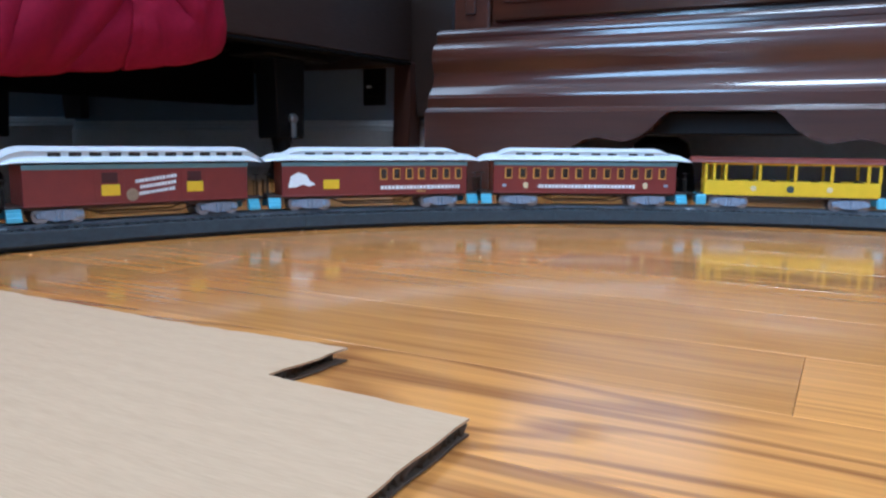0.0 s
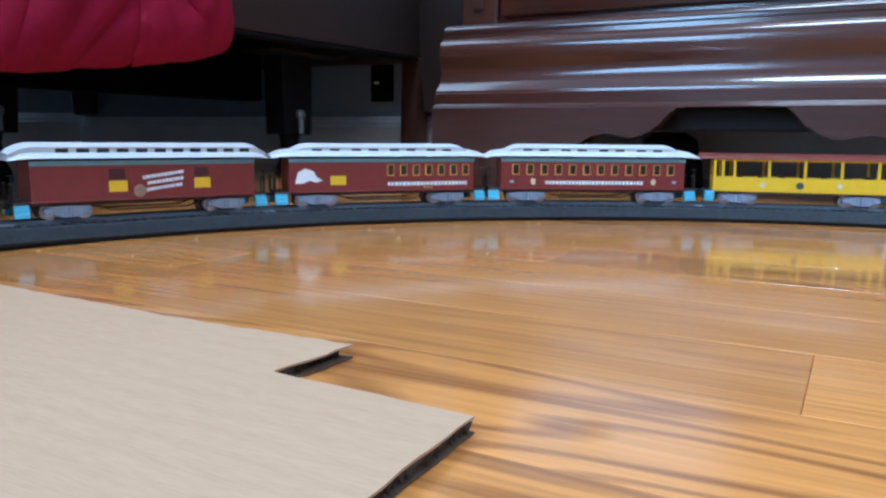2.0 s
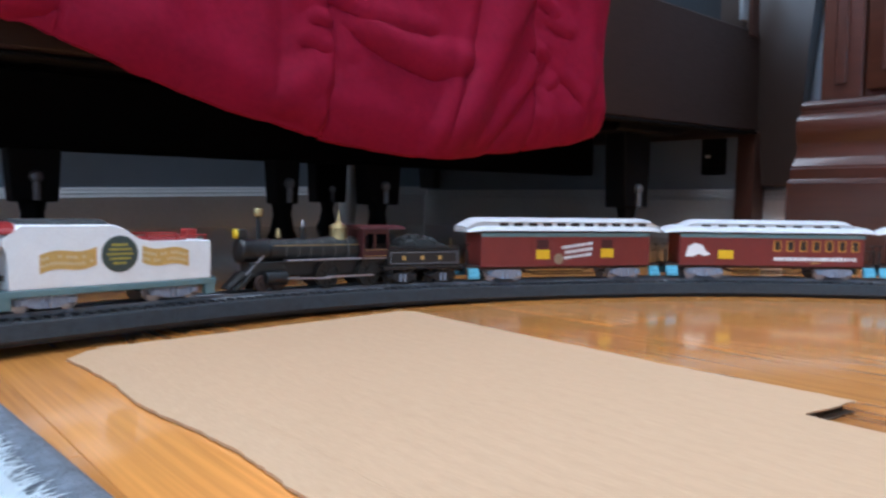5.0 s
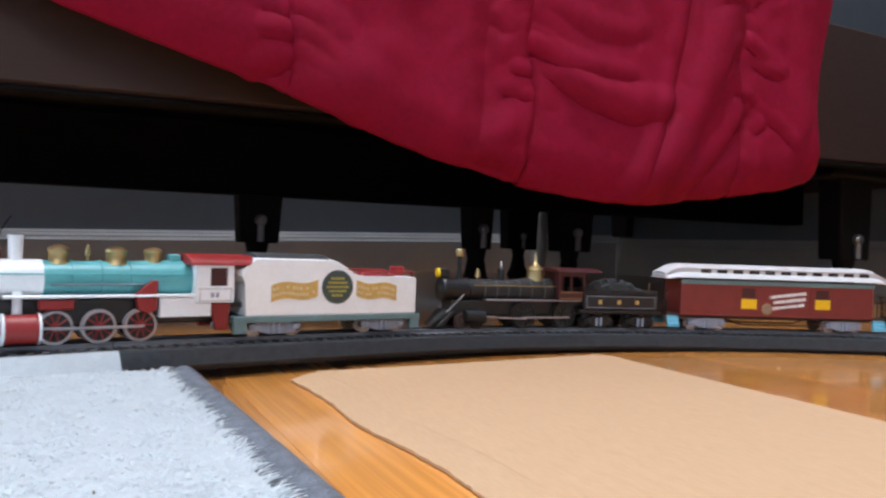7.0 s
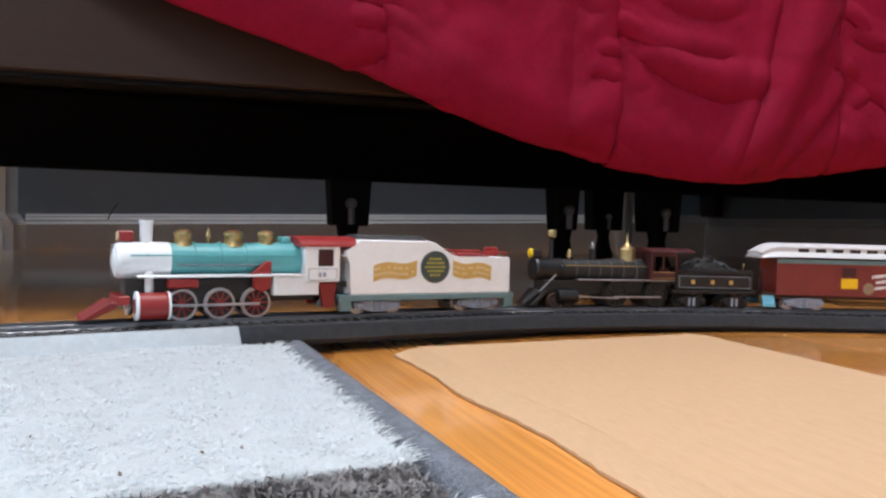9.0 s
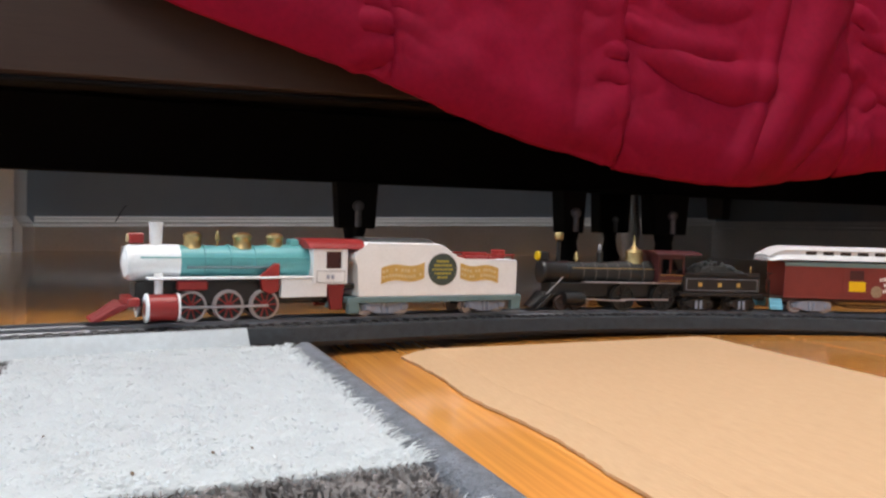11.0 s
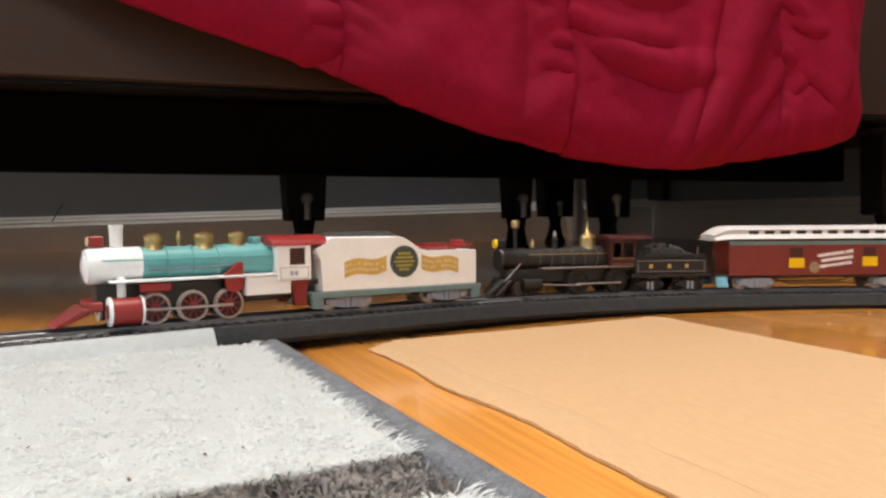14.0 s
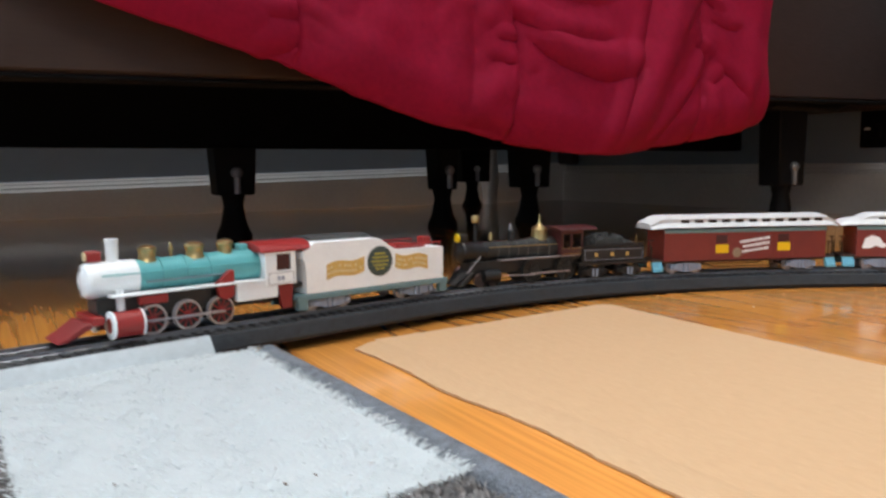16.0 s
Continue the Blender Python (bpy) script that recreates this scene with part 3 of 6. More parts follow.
def quilt(x, z):
    """How far the cloth stands out from its hanging plane."""
    d = 0.0
    edges = (-0.45,) + SEAMS + (0.86,)
    for a, b in zip(edges, edges[1:]):
        if a <= x < b:
            f = (x - a) / (b - a)
            d += 0.010 * (math.sin(math.pi * f) ** 0.35)
    near = min(abs(x + 0.004 * math.sin(z * 60) - s) for s in SEAMS)
    pk = math.exp(-near / 0.022)
    wob = 2.2 * noise.noise(Vector((x * 14, 0, z * 17)))
    d += 0.0010 * pk * math.sin(z * 230 + wob * 3) * (0.4 + 0.6 * noise.noise(Vector((z * 25, x * 3, 2.0)))) - 0.015 * min(1.0, max(0.0, (z - hem(x)) / 0.03)) * math.exp(-(near / 0.0024) ** 2)
    for p, q, w, bend, h in FOLDS:
        d += 0.55 * h * ridge(x, z, p, q, w, bend) if h > 0 else -0.19 * h * overhang(x, z, p, q, 0.62 * w, bend)
    a = x * 0.82 + z * 0.55
    d += 0.007 * noise.noise(Vector((a * 9, z * 4, 3.1))) + 0.0026 * noise.noise(Vector((a * 32 + 4, z * 9, 1.7)))
    # short pleats that run out from the seams, drooping as they go
    sx = min(SEAMS, key=lambda q: abs(x - q))
    out = abs(x - sx)
    side = 1.7 if x > sx else 5.3
    pl = noise.noise(Vector((side + sx * 9, (z + 0.35 * out) * 62, out * 9))) + 0.5 * noise.noise(Vector((side * 3 + sx, (z + 0.55 * out) * 120, out * 12)))
    d += 0.0042 * pl * math.exp(-out / 0.020)
    d += 0.0010 * noise.noise(Vector((x * 80, z * 60, 5.0)))
    return d


com = B()
NX, NZ, NT = 620, 170, 26
TOPZ, TOPY0 = 0.50, 0.555
cols = []
for i in range(NX + 1):
    x = -0.60 + (0.742 + 0.60) * i / NX
    h = smoothhem(min(x, 0.735))
    col = []
    e = max(0.0, (x - 0.712) / 0.03)
    for j in range(NZ + 1):
        f = j / NZ
        z = h + (TOPZ - h) * f
        xx = x
        if e > 0:
            z = h + 0.03 * (1 - math.sqrt(max(0, 1 - min(1, e) ** 2))) * (1 - f) + (TOPZ - h) * f
        y = 0.520 - quilt(x, z) + 0.013 * max(0, 1 - (z - h) / 0.030) ** 2
        y = y * (1 - f ** 8) + TOPY0 * f ** 8
        y += 0.02 * min(1, e) ** 3
        col.append(com.verts.new((xx - 0.010 * e * math.sin(f * 9), y, z)))
    for j in range(1, NT + 1):
        g = j / NT
        col.append(com.verts.new((x, TOPY0 + (1.01 if x > -0.225 else 0.975) * g, TOPZ + 0.03 * math.sin(min(1, g * 8) * math.pi / 2) + 0.012 * noise.noise(Vector((x * 7, g * 9, 0))))))
    cols.append(col)
for a, b in zip(cols, cols[1:]):
    for j in range(len(a) - 1):
        com.faces.new((a[j], b[j], b[j + 1], a[j + 1]))
comforter = link("comforter", com, M_red_cloth, smooth=180)
tagged(comforter, "crimson quilted comforter with puckered seams hanging off the bed", "comforter")


def cord(name, pts, r, material, label):
    """A thin round cord through points on the cloth."""
    bm = B()
    rings = []
    for k, p in enumerate(pts):
        d = (Vector(pts[min(k + 1, len(pts) - 1)]) - Vector(pts[max(k - 1, 0)])).normalized()
        q = d.to_track_quat("Z", "Y")
        rings.append([bm.verts.new(Vector(p) + q @ Vector((r * math.cos(a), r * math.sin(a), 0))) for a in (0, 1.257, 2.513, 3.77, 5.027)])
    for a, b in zip(rings, rings[1:]):
        for i in range(5):
            bm.faces.new((a[i], a[(i + 1) % 5], b[(i + 1) % 5], b[i]))
    return part(name, bm, material, comforter, label)


def cloth_at(x, z):
    return 0.520 - quilt(x, z)


for s in SEAMS:
    h = smoothhem(s)
    cord("seam", [(s, cloth_at(s, z) - 0.0003, z) for z in [h + 0.004 + (0.44 - h) * k / 60 for k in range(61)]], 0.0009, M_red_cloth, "stitched vertical seam")
cord("hem_binding", [(x, cloth_at(x, smoothhem(x)) + 0.012, smoothhem(x) + 0.0004) for x in [-0.598 + 1.30 * k / 160 for k in range(161)]], 0.0026, M_red_cloth, "rolled hem")
sol = comforter.modifiers.new("thick", "SOLIDIFY")
sol.thickness, sol.offset = 0.008, 1.0

# ------------------------------------------------------------ chest of drawers
DX, DY0, DY1 = 0.986, -0.256, 0.434
dresser = empty("chest_of_drawers", pose(DX, 0.089, 0))
tagged(dresser, "dark cherry wood chest of drawers with moulded base", "chest of drawers")
d_inv = dresser.matrix_world.inverted()


def dpart(name, bm, material, parent=None, smooth=35.0, label=""):
    bm.transform(d_inv)
    return part(name, bm, material, parent or dresser, label, smooth)


CY = 0.089


def apron_outline():
    half = [(0.345, 0.0), (0.216, 0.0), (0.205, 0.006), (0.190, 0.020), (0.172, 0.038), (0.158, 0.055), (0.143, 0.064), (0.128, 0.067), (0.112, 0.064), (0.100, 0.062), (0.086, 0.066), (0.070, 0.076), (0.060, 0.088), (0.052, 0.0965), (0.045, 0.0980)]
    pts = [(CY + a, z) for a, z in half] + [(CY - a, z) for a, z in reversed(half)]
    return pts + [(CY - 0.345, 0.099), (CY + 0.345, 0.099)]


# front apron: a board cut out between its two bracket feet
left = [(y, z) for y, z in apron_outline() if y > CY + 0.0449 and z < 0.0985]
for sgn in (1, -1):
    pts = [(CY + sgn * (y - CY), min(z, 0.094)) for y, z in left] + [(CY + sgn * 0.045, 0.0945), (CY + sgn * 0.345, 0.0945)]
    b_ = B()
    prism(b_, pts, DX, DX + 0.024, "x")
    dpart("bracket_foot", b_, M_cherry)
for y0, y1 in ((DY1 - 0.024, DY1), (DY0, DY0 + 0.024)):
    b_ = B()
    prism(b_, [(DX + 0.025, 0), (DX + 0.12, 0), (DX + 0.15, 0.05), (DX + 0.24, 0.062), (DX + 0.30, 0.04), (DX + 0.33, 0), (1.384, 0), (1.384, 0.0945), (DX + 0.025, 0.0945)], y0, y1, "y")
    dpart("side_foot", b_, M_cherry)
# moulding round the base: a profile swept along the left, front and right sides
PROF = [(0.0, 0.0948), (0.004, 0.0985), (0.006, 0.0992), (0.0065, 0.1000), (0.0066, 0.1120), (0.0085, 0.1135), (0.0090, 0.1160), (0.0112, 0.1185), (0.0140, 0.1220), (0.0164, 0.1265), (0.0182, 0.1315), (0.0192, 0.1365), (0.0194, 0.1405), (0.0186, 0.1450), (0.0168, 0.1510), (0.0154, 0.1570), (0.0148, 0.1625), (0.0152, 0.1670), (0.0166, 0.1715), (0.0188, 0.1752), (0.0222, 0.1780), (0.0252, 0.1790), (0.0256, 0.1840), (0.0246, 0.1848), (0.0244, 0.1885), (0.0256, 0.1915), (0.0282, 0.1945), (0.0325, 0.1962), (0.0540, 0.1965)]
b_ = B()
rows_ = []
for d, z in PROF:
    rows_.append([b_.verts.new(p) for p in ((1.384, DY1 - 0.12 * d, z), (DX + d, DY1 - 0.12 * d, z), (DX + d, DY0 + 0.12 * d, z), (1.384, DY0 + 0.12 * d, z))])
for a, b in zip(rows_, rows_[1:]):
    for k in range(3):
        b_.faces.new((a[k], a[k + 1], b[k + 1], b[k]))
b_.faces.new(rows_[-1]), b_.faces.new(rows_[0][::-1])
dpart("base_moulding", b_, M_cherry, smooth=28)
# carcase, stiles and drawers above
b_ = B()
box(b_, DX + 0.012 + 0.046, 1.384, DY0 + 0.016, DY1 - 0.016, 0.1966, 0.98, 0.002)
dpart("carcase", b_, M_cherry)
for s_ in (1, -1):
    yc = CY + s_ * 0.3065
    b_ = B()
    box(b_, DX + 0.012 + 0.036, DX + 0.012 + 0.045, yc - 0.024, yc + 0.024, 0.1968, 0.979, 0.002)
    dpart("stile", b_, M_cherry)
    b_ = B()
    box(b_, DX + 0.012 + 0.032, DX + 0.012 + 0.0358, yc - 0.007, yc + 0.007, 0.215, 0.96, 0.0015)
    dpart("bead", b_, M_cherry)
for k in range(4):
    z0 = 0.205 + 0.192 * k
    b_ = B()
    box(b_, DX + 0.012 + 0.034, DX + 0.012 + 0.0455, DY0 + 0.067, DY1 - 0.067, z0, z0 + 0.182, 0.004, 2)
    dr = dpart("drawer", b_, M_cherry)
    b_ = B()
    box(b_, DX + 0.012 + 0.0310, DX + 0.012 + 0.0338, DY0 + 0.085, DY1 - 0.085, z0 + 0.02, z0 + 0.162, 0.002)
    dpart("drawer_panel", b_, M_cherry, dr)
    for yy in (CY - 0.14, CY + 0.14):
        b_ = B()
        lathe(b_, [(0.006, 0.0), (0.005, -0.010), (0.013, -0.016), (0.014, -0.022), (0.006, -0.027)], (DX + 0.012 + 0.031, yy, z0 + 0.091), "x", 14)
        dpart("knob", b_, T_brass, dr, label="round brass knob")
b_ = B()
box(b_, DX + 0.012 + 0.014, 1.390, DY0 + 0.005, DY1 - 0.005, 0.981, 1.008, 0.006, 2)
dpart("top", b_, M_cherry)
# the inside, seen through the cut-out: its shade is put into black boards
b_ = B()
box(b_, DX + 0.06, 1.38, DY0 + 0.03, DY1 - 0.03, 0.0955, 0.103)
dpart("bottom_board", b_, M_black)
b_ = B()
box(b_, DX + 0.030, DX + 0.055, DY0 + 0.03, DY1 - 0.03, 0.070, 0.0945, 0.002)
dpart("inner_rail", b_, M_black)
b_ = B()
lathe(b_, [(0.045, 0.0), (0.042, 0.03), (0.034, 0.06), (0.02, 0.069)], (DX + 0.20, 0.19, 0), seg=18)
dpart("middle_foot", b_, M_black)

# thin cable lying on the floor by the bed post
cu = bpy.data.curves.new("cable", "CURVE")
cu.dimensions, cu.bevel_depth, cu.bevel_resolution = "3D", 0.0018, 2
for pts in ([(1.10, 0.535, 0.002), (1.17, 0.60, 0.004), (1.26, 0.62, 0.012), (1.33, 0.60, 0.004), (1.37, 0.52, 0.002)], [(1.11, 0.54, 0.002), (1.16, 0.545, 0.002), (1.25, 0.525, 0.002), (1.35, 0.47, 0.002)]):
    sp = cu.splines.new("NURBS")
    sp.points.add(len(pts) - 1)
    for p, c in zip(sp.points, pts):
        p.co = (*c, 1)
    sp.use_endpoint_u = True
cu.materials.append(M_black)
tagged(new("power_cable", cu), "thin black power cable looped on the floor", "cable")
cu = bpy.data.curves.new("cable", "CURVE")
cu.dimensions, cu.bevel_depth, cu.bevel_resolution = "3D", 0.0009, 2
pts = [(-0.054, 1.655, 0.0940), (-0.058, 1.645, 0.0885), (-0.064, 1.640, 0.078), (-0.070, 1.6405, 0.066), (-0.073, 1.643, 0.060)]
sp = cu.splines.new("NURBS")
sp.points.add(len(pts) - 1)
for p, c in zip(sp.points, pts):
    p.co = (*c, 1)
sp.use_endpoint_u = True
cu.materials.append(M_black)
tagged(new("wall_cable", cu), "thin black cable hanging down over the white baseboard", "cable")

# ------------------------------------------------------------ model railway track
TR, TCX, TCY, TH0 = 0.5058, 0.3157, -0.1131, 0.2151
RAILZ = 0.0132


def ride(x):
    """How far the track is lifted off the boards: it climbs onto the rug."""
    f = max(0.0, min(1.0, (0.47 - x) / 0.39))
    return 0.0050 * f


def on_track(s, side=0.0):
    """Place and heading at the way s along the track; s grows along the straight. side: to the inside."""
    r = TR - side
    a = max(0.0, -s) / TR - TH0
    x, y, h = TCX + r * math.sin(a), TCY + r * math.cos(a), math.pi - a
    if s > 0:
        x, y = x + s * math.cos(h), y + s * math.sin(h)
    return (x, y), h


SEC = [(-0.0160, 0.0), (-0.0160, 0.0020), (-0.0208, 0.0024), (-0.0211, 0.0032), (-0.0192, 0.0100), (-0.0184, 0.0106), (0.0184, 0.0106), (0.0192, 0.0100), (0.0211, 0.0032), (0.0208, 0.0024), (0.0160, 0.0020), (0.0160, 0.0)]
# the grey pieces are of another make, with sloping sides down to the rug
SEC_GREY = [(-0.0260, 0.0), (-0.0255, 0.0012), (-0.0192, 0.0100), (-0.0184, 0.0106), (0.0184, 0.0106), (0.0192, 0.0100), (0.0255, 0.0012), (0.0260, 0.0)]
tie_mesh = None


def track_piece(s0, s1, material, label):
    global tie_mesh
    def at(s, sd, z):
        (x, y), _ = on_track(s, sd)
        return x, y, z + ride(on_track(s)[0][0])
    (cx, cy), _ = on_track((s0 + s1) / 2)
    root = empty("track_piece", pose(cx, cy, 0))
    tagged(root, label, "model track", "track pieces of the model railway")
    inv = root.matrix_world.inverted()
    section = SEC_GREY if material == M_bedg else SEC
    n = 8 if s0 >= 0 and s1 >= 0 else 16
    bm = B()
    rings = []
    for i in range(n + 1):
        s = s0 + (s1 - s0) * i / n
        rings.append([bm.verts.new(at(s, sd, z)) for sd, z in section])
    for a, b in zip(rings, rings[1:]):
        for k in range(len(section) - 1):
            bm.faces.new((a[k], b[k], b[k + 1], a[k + 1]))
    bm.faces.new(rings[0]), bm.faces.new(rings[-1][::-1])
    bm.transform(inv)
    part("roadbed", bm, material, root)
    bm = B()
    rings = []
    for i in range(n + 1):
        s = s0 + (s1 - s0) * i / n
        rings.append([bm.verts.new(at(s, sd, z)) for sd, z in ((-0.0182, 0.0100), (-0.0176, 0.0107), (0.0176, 0.0107), (0.0182, 0.0100))])
    for a, b in zip(rings, rings[1:]):
        for k in range(3):
            bm.faces.new((a[k], b[k], b[k + 1], a[k + 1]))
    bm.faces.new(rings[0]), bm.faces.new(rings[-1][::-1])
    bm.transform(inv)
    part("tie_bed", bm, M_tie, root)
    for sd in (-0.0083, 0.0083):
        bm = B()
        rr = []
        for i in range(n + 1):
            s = s0 + (s1 - s0) * i / n
            rr.append([bm.verts.new(at(s, sd + o, z)) for o, z in ((-0.0012, 0.0110), (-0.0005, 0.0117), (-0.0006, 0.0124), (-0.0006, RAILZ), (0.0006, RAILZ), (0.0006, 0.0124), (0.0005, 0.0117), (0.0012, 0.0110))])
        for a, b in zip(rr, rr[1:]):
            for k in range(7):
                bm.faces.new((a[k], b[k], b[k + 1], a[k + 1]))
        bm.faces.new(rr[0]), bm.faces.new(rr[-1][::-1])
        bm.transform(inv)
        part("rail", bm, M_steel, root)
    k = max(1, round((s1 - s0) / 0.0060))
    for i in range(k):
        (x, y), h = on_track(s0 + (s1 - s0) * (i + 0.5) / k)
        if tie_mesh is None:
            b2 = B()
            box(b2, -0.0016, 0.0016, -0.0158, 0.0158, 0.0, 0.0018, 0.0003)
            tie = link("tie", b2, M_tie, root, smooth=0)
            tie_mesh = tie.data
        else:
            tie = new("tie", tie_mesh)
            tie.parent = root
        tie.matrix_local = inv @ pose(x, y, 0.0096 + ride(x), 0, 0, math.degrees(h))


JOINT = 0.1335
BLACKTRACK = "black plastic roadbed track piece with steel rails"
GREYTRACK = "pale grey plastic roadbed track piece with steel rails"
track_piece(0.0, JOINT, M_bed, BLACKTRACK)
track_piece(JOINT + 0.0004, JOINT + 0.2290, M_bedg, GREYTRACK)
track_piece(JOINT + 0.2294, JOINT + 0.4580, M_bedg, GREYTRACK)
STEP = TR * radians(22.5)
for i in range(7):
    track_piece(-(i + 1) * STEP + 0.0001, -i * STEP - 0.0001, M_bed, BLACKTRACK.replace("track piece", "curved track piece"))

# ------------------------------------------------------------ cardboard
rc = random.Random(4)
card = empty("cardboard_sheet", pose(0.24, 0.19, 0))
tagged(card, "torn piece of tan corrugated cardboard on the floor", "cardboard")
c_inv = card.matrix_world.inverted()
# the crushed side: where the sheet is pressed thin against the floor, and where it has its full thickness
RIM = [(0.158, 0.036), (0.158, 0.10), (0.1578, 0.145), (0.1592, 0.162), (0.1595, 0.178), (0.1585, 0.196), (0.1565, 0.213), (0.1545, 0.230), (0.1538, 0.242), (0.1556, 0.268), (0.1554, 0.290), (0.1542, 0.312), (0.1525, 0.3285)]
CRUSH = 0.013
KEY = [(x + CRUSH, y) for x, y in RIM[:-1]] + [(0.1655, 0.3285), (0.21, 0.331), (0.28, 0.336), (0.333, 0.341), (0.341, 0.336), (0.338, 0.25), (0.336, 0.16), (0.339, 0.092), (0.3085, 0.095), (0.3065, 0.037), (0.27, 0.036), (0.21, 0.033)]


def ragged(key, step, amp):
    out = []
    for (a, b), (c, d) in zip(key, key[1:] + key[:1]):
        k = max(1, int(math.hypot(c - a, d - b) / step))
        for i in range(k):
            f = i / k
            w = amp if i else 0
            out.append((a + (c - a) * f + rc.uniform(-w, w), b + (d - b) * f + rc.uniform(-w, w)))
    return out


edge = ragged(KEY, 0.006, 0.0006)
for nm, z0, z1, mm in (("top_liner", 0.0037, 0.0043, M_card), ("bottom_liner", 0.0003, 0.0008, M_core)):
    bm = B()
    prism(bm, edge, z0, z1, "z")
    bm.transform(c_inv)
    part(nm, bm, mm, card, smooth=0)
bm = B()
for x0, x1, y0, y1 in ((0.1735, 0.305, 0.0372, 0.322), (0.307, 0.3365, 0.0950, 0.333)):
    k = int((x1 - x0) / 0.0022)
    prev = None
    for i in range(2 * k + 1):
        x = x0 + (x1 - x0) * i / (2 * k)
        z = 0.0009 if i % 2 else 0.0036
        cur = (bm.verts.new((x, y0 + rc.uniform(-0.0008, 0.0008), z)), bm.verts.new((x, y1, z)))
        if prev:
            bm.faces.new((prev[0], cur[0], cur[1], prev[1]))
        prev = cur
bm.transform(c_inv)
part("corrugated_core", bm, M_core, card, "dark fluted core", smooth=0)

# the crushed side slopes down to a thin lip
bm = B()
rows_ = []
for (x0, y0), (x1, y1) in zip(RIM, RIM[1:]):
    for k in range(6):
        f = k / 6
        w = rc.uniform(-0.0003, 0.0003)
        x, y = x0 + (x1 - x0) * f + w, y0 + (y1 - y0) * f
        rows_.append([bm.verts.new(v) for v in ((x + CRUSH + 0.0006, y, 0.00425), (x + CRUSH * 0.62, y, 0.0038), (x + CRUSH * 0.3, y, 0.0026 + 0.3 * w), (x, y, 0.0014 + 0.5 * w), (x + 0.0003, y, 0.0003))])
for a, b in zip(rows_, rows_[1:]):
    for k in range(4):
        bm.faces.new((a[k], b[k], b[k + 1], a[k + 1]))
bm.transform(c_inv)
part("crushed_edge", bm, M_card, card, smooth=60)

# ------------------------------------------------------------ rug
RX1, RY1 = 0.118, 0.327
rug = empty("shag_rug", pose(0.0, 0.1, 0))
tagged(rug, "white and grey shag rug with a grey bound edge", "rug")
# the rug lies a little askew to the boards
SKEW = Matrix(((1, -0.050, 0, 0.0098), (0.080, 1, 0, -0.0080), (0, 0, 1, 0), (0, 0, 0, 1)))
r_inv = rug.matrix_world.inverted() @ SKEW
bm = B()
box(bm, -0.90, RX1 - 0.004, -0.80, RY1 - 0.004, 0.0004, 0.0040, 0.001)
bm.transform(r_inv)
part("backing", bm, M_rugb, rug)
for p0, p1 in (((RX1 - 0.006, -0.80, 0.0045), (RX1 - 0.006, RY1 - 0.005, 0.0045)), ((RX1 - 0.006, RY1 - 0.001, 0.0034), (-0.90, RY1 - 0.001, 0.0034))):
    bm = B()
    rod(bm, p0, p1, 0.0058 if p0[0] == p1[0] else 0.0030, 14)
    bm.transform(r_inv)
    part("binding", bm, M_rugb, rug, "grey cloth binding")


def rug_white(x, y):
    """The pale blocks of the pattern, with grey bands between."""
    u = (x + 0.004) % 0.155
    v = (y - 0.145) % 0.212
    return u < 0.110 and v < 0.183


def pile(white, count, seed):
    rs = np.random.RandomState(seed)
    x0, x1, y0, y1 = -0.34, RX1 - 0.0105, -0.06, RY1 - 0.001
    x = rs.uniform(x0, x1, count)
    y = rs.uniform(y0, y1, count)
    jx, jy = x + rs.normal(0, 0.0011, count), y + rs.normal(0, 0.0011, count)
    keep = ((((jx + 0.004) % 0.155) < 0.108) & (((jy - 0.145) % 0.212) < 0.183)) == white
    if not white:
        keep &= x < 0.103
    x, y = x[keep], y[keep]
    k = len(x)
    ang, la = rs.uniform(0, 2 * np.pi, k), rs.uniform(0, 2 * np.pi, k)
    lean = rs.uniform(0.0010, 0.0042, k)
    hgt = rs.uniform(0.0009, 0.0025, k) * (1 + 0.35 * np.sin(x * 210 + 3 * np.sin(y * 90)) * np.sin(y * 240))
    w = rs.uniform(0.00025, 0.0005, k)
    dx, dy = np.cos(ang) * w, np.sin(ang) * w
    lx, ly = np.cos(la) * lean, np.sin(la) * lean
    zb = 0.0080 if white else 0.0066
    hgt = hgt * (0.45 if white else 1.0)
    # the rim of the pale pile splays out over the binding
    rim = white & (x > 0.1015)
    lx, ly = np.where(rim, np.abs(lx) * 1.7 + 0.0006, lx), np.where(rim, ly * 0.5, ly)
    hgt = np.where(rim, hgt * 1.6, hgt)
    v = np.empty((k, 5, 3))
    v[:, 0] = np.c_[x - dx, y - dy, np.full(k, zb)]
    v[:, 1] = np.c_[x + dx, y + dy, np.full(k, zb)]
    v[:, 2] = np.c_[x + dx * 0.9 + lx * 0.5, y + dy * 0.9 + ly * 0.5, zb + hgt * 0.85]
    v[:, 3] = np.c_[x - dx * 0.9 + lx * 0.5, y - dy * 0.9 + ly * 0.5, zb + hgt * 0.85]
    v[:, 4] = np.c_[x + lx, y + ly, zb + hgt]
    idx = np.arange(k)[:, None] * 5
    me = bpy.data.meshes.new("shag_nap")
    me.from_pydata(v.reshape(-1, 3).tolist(), [], (idx + np.array([[0, 1, 2, 3]])).tolist() + (idx + np.array([[3, 2, 4]])).tolist())
    me.materials.append(M_rugw if white else M_rugg)
    me.transform(r_inv)
    ob = new("shag_nap", me)
    ob.parent = rug
    tagged(ob, "white shag pile" if white else "mottled grey shag pile", kind="stuff")


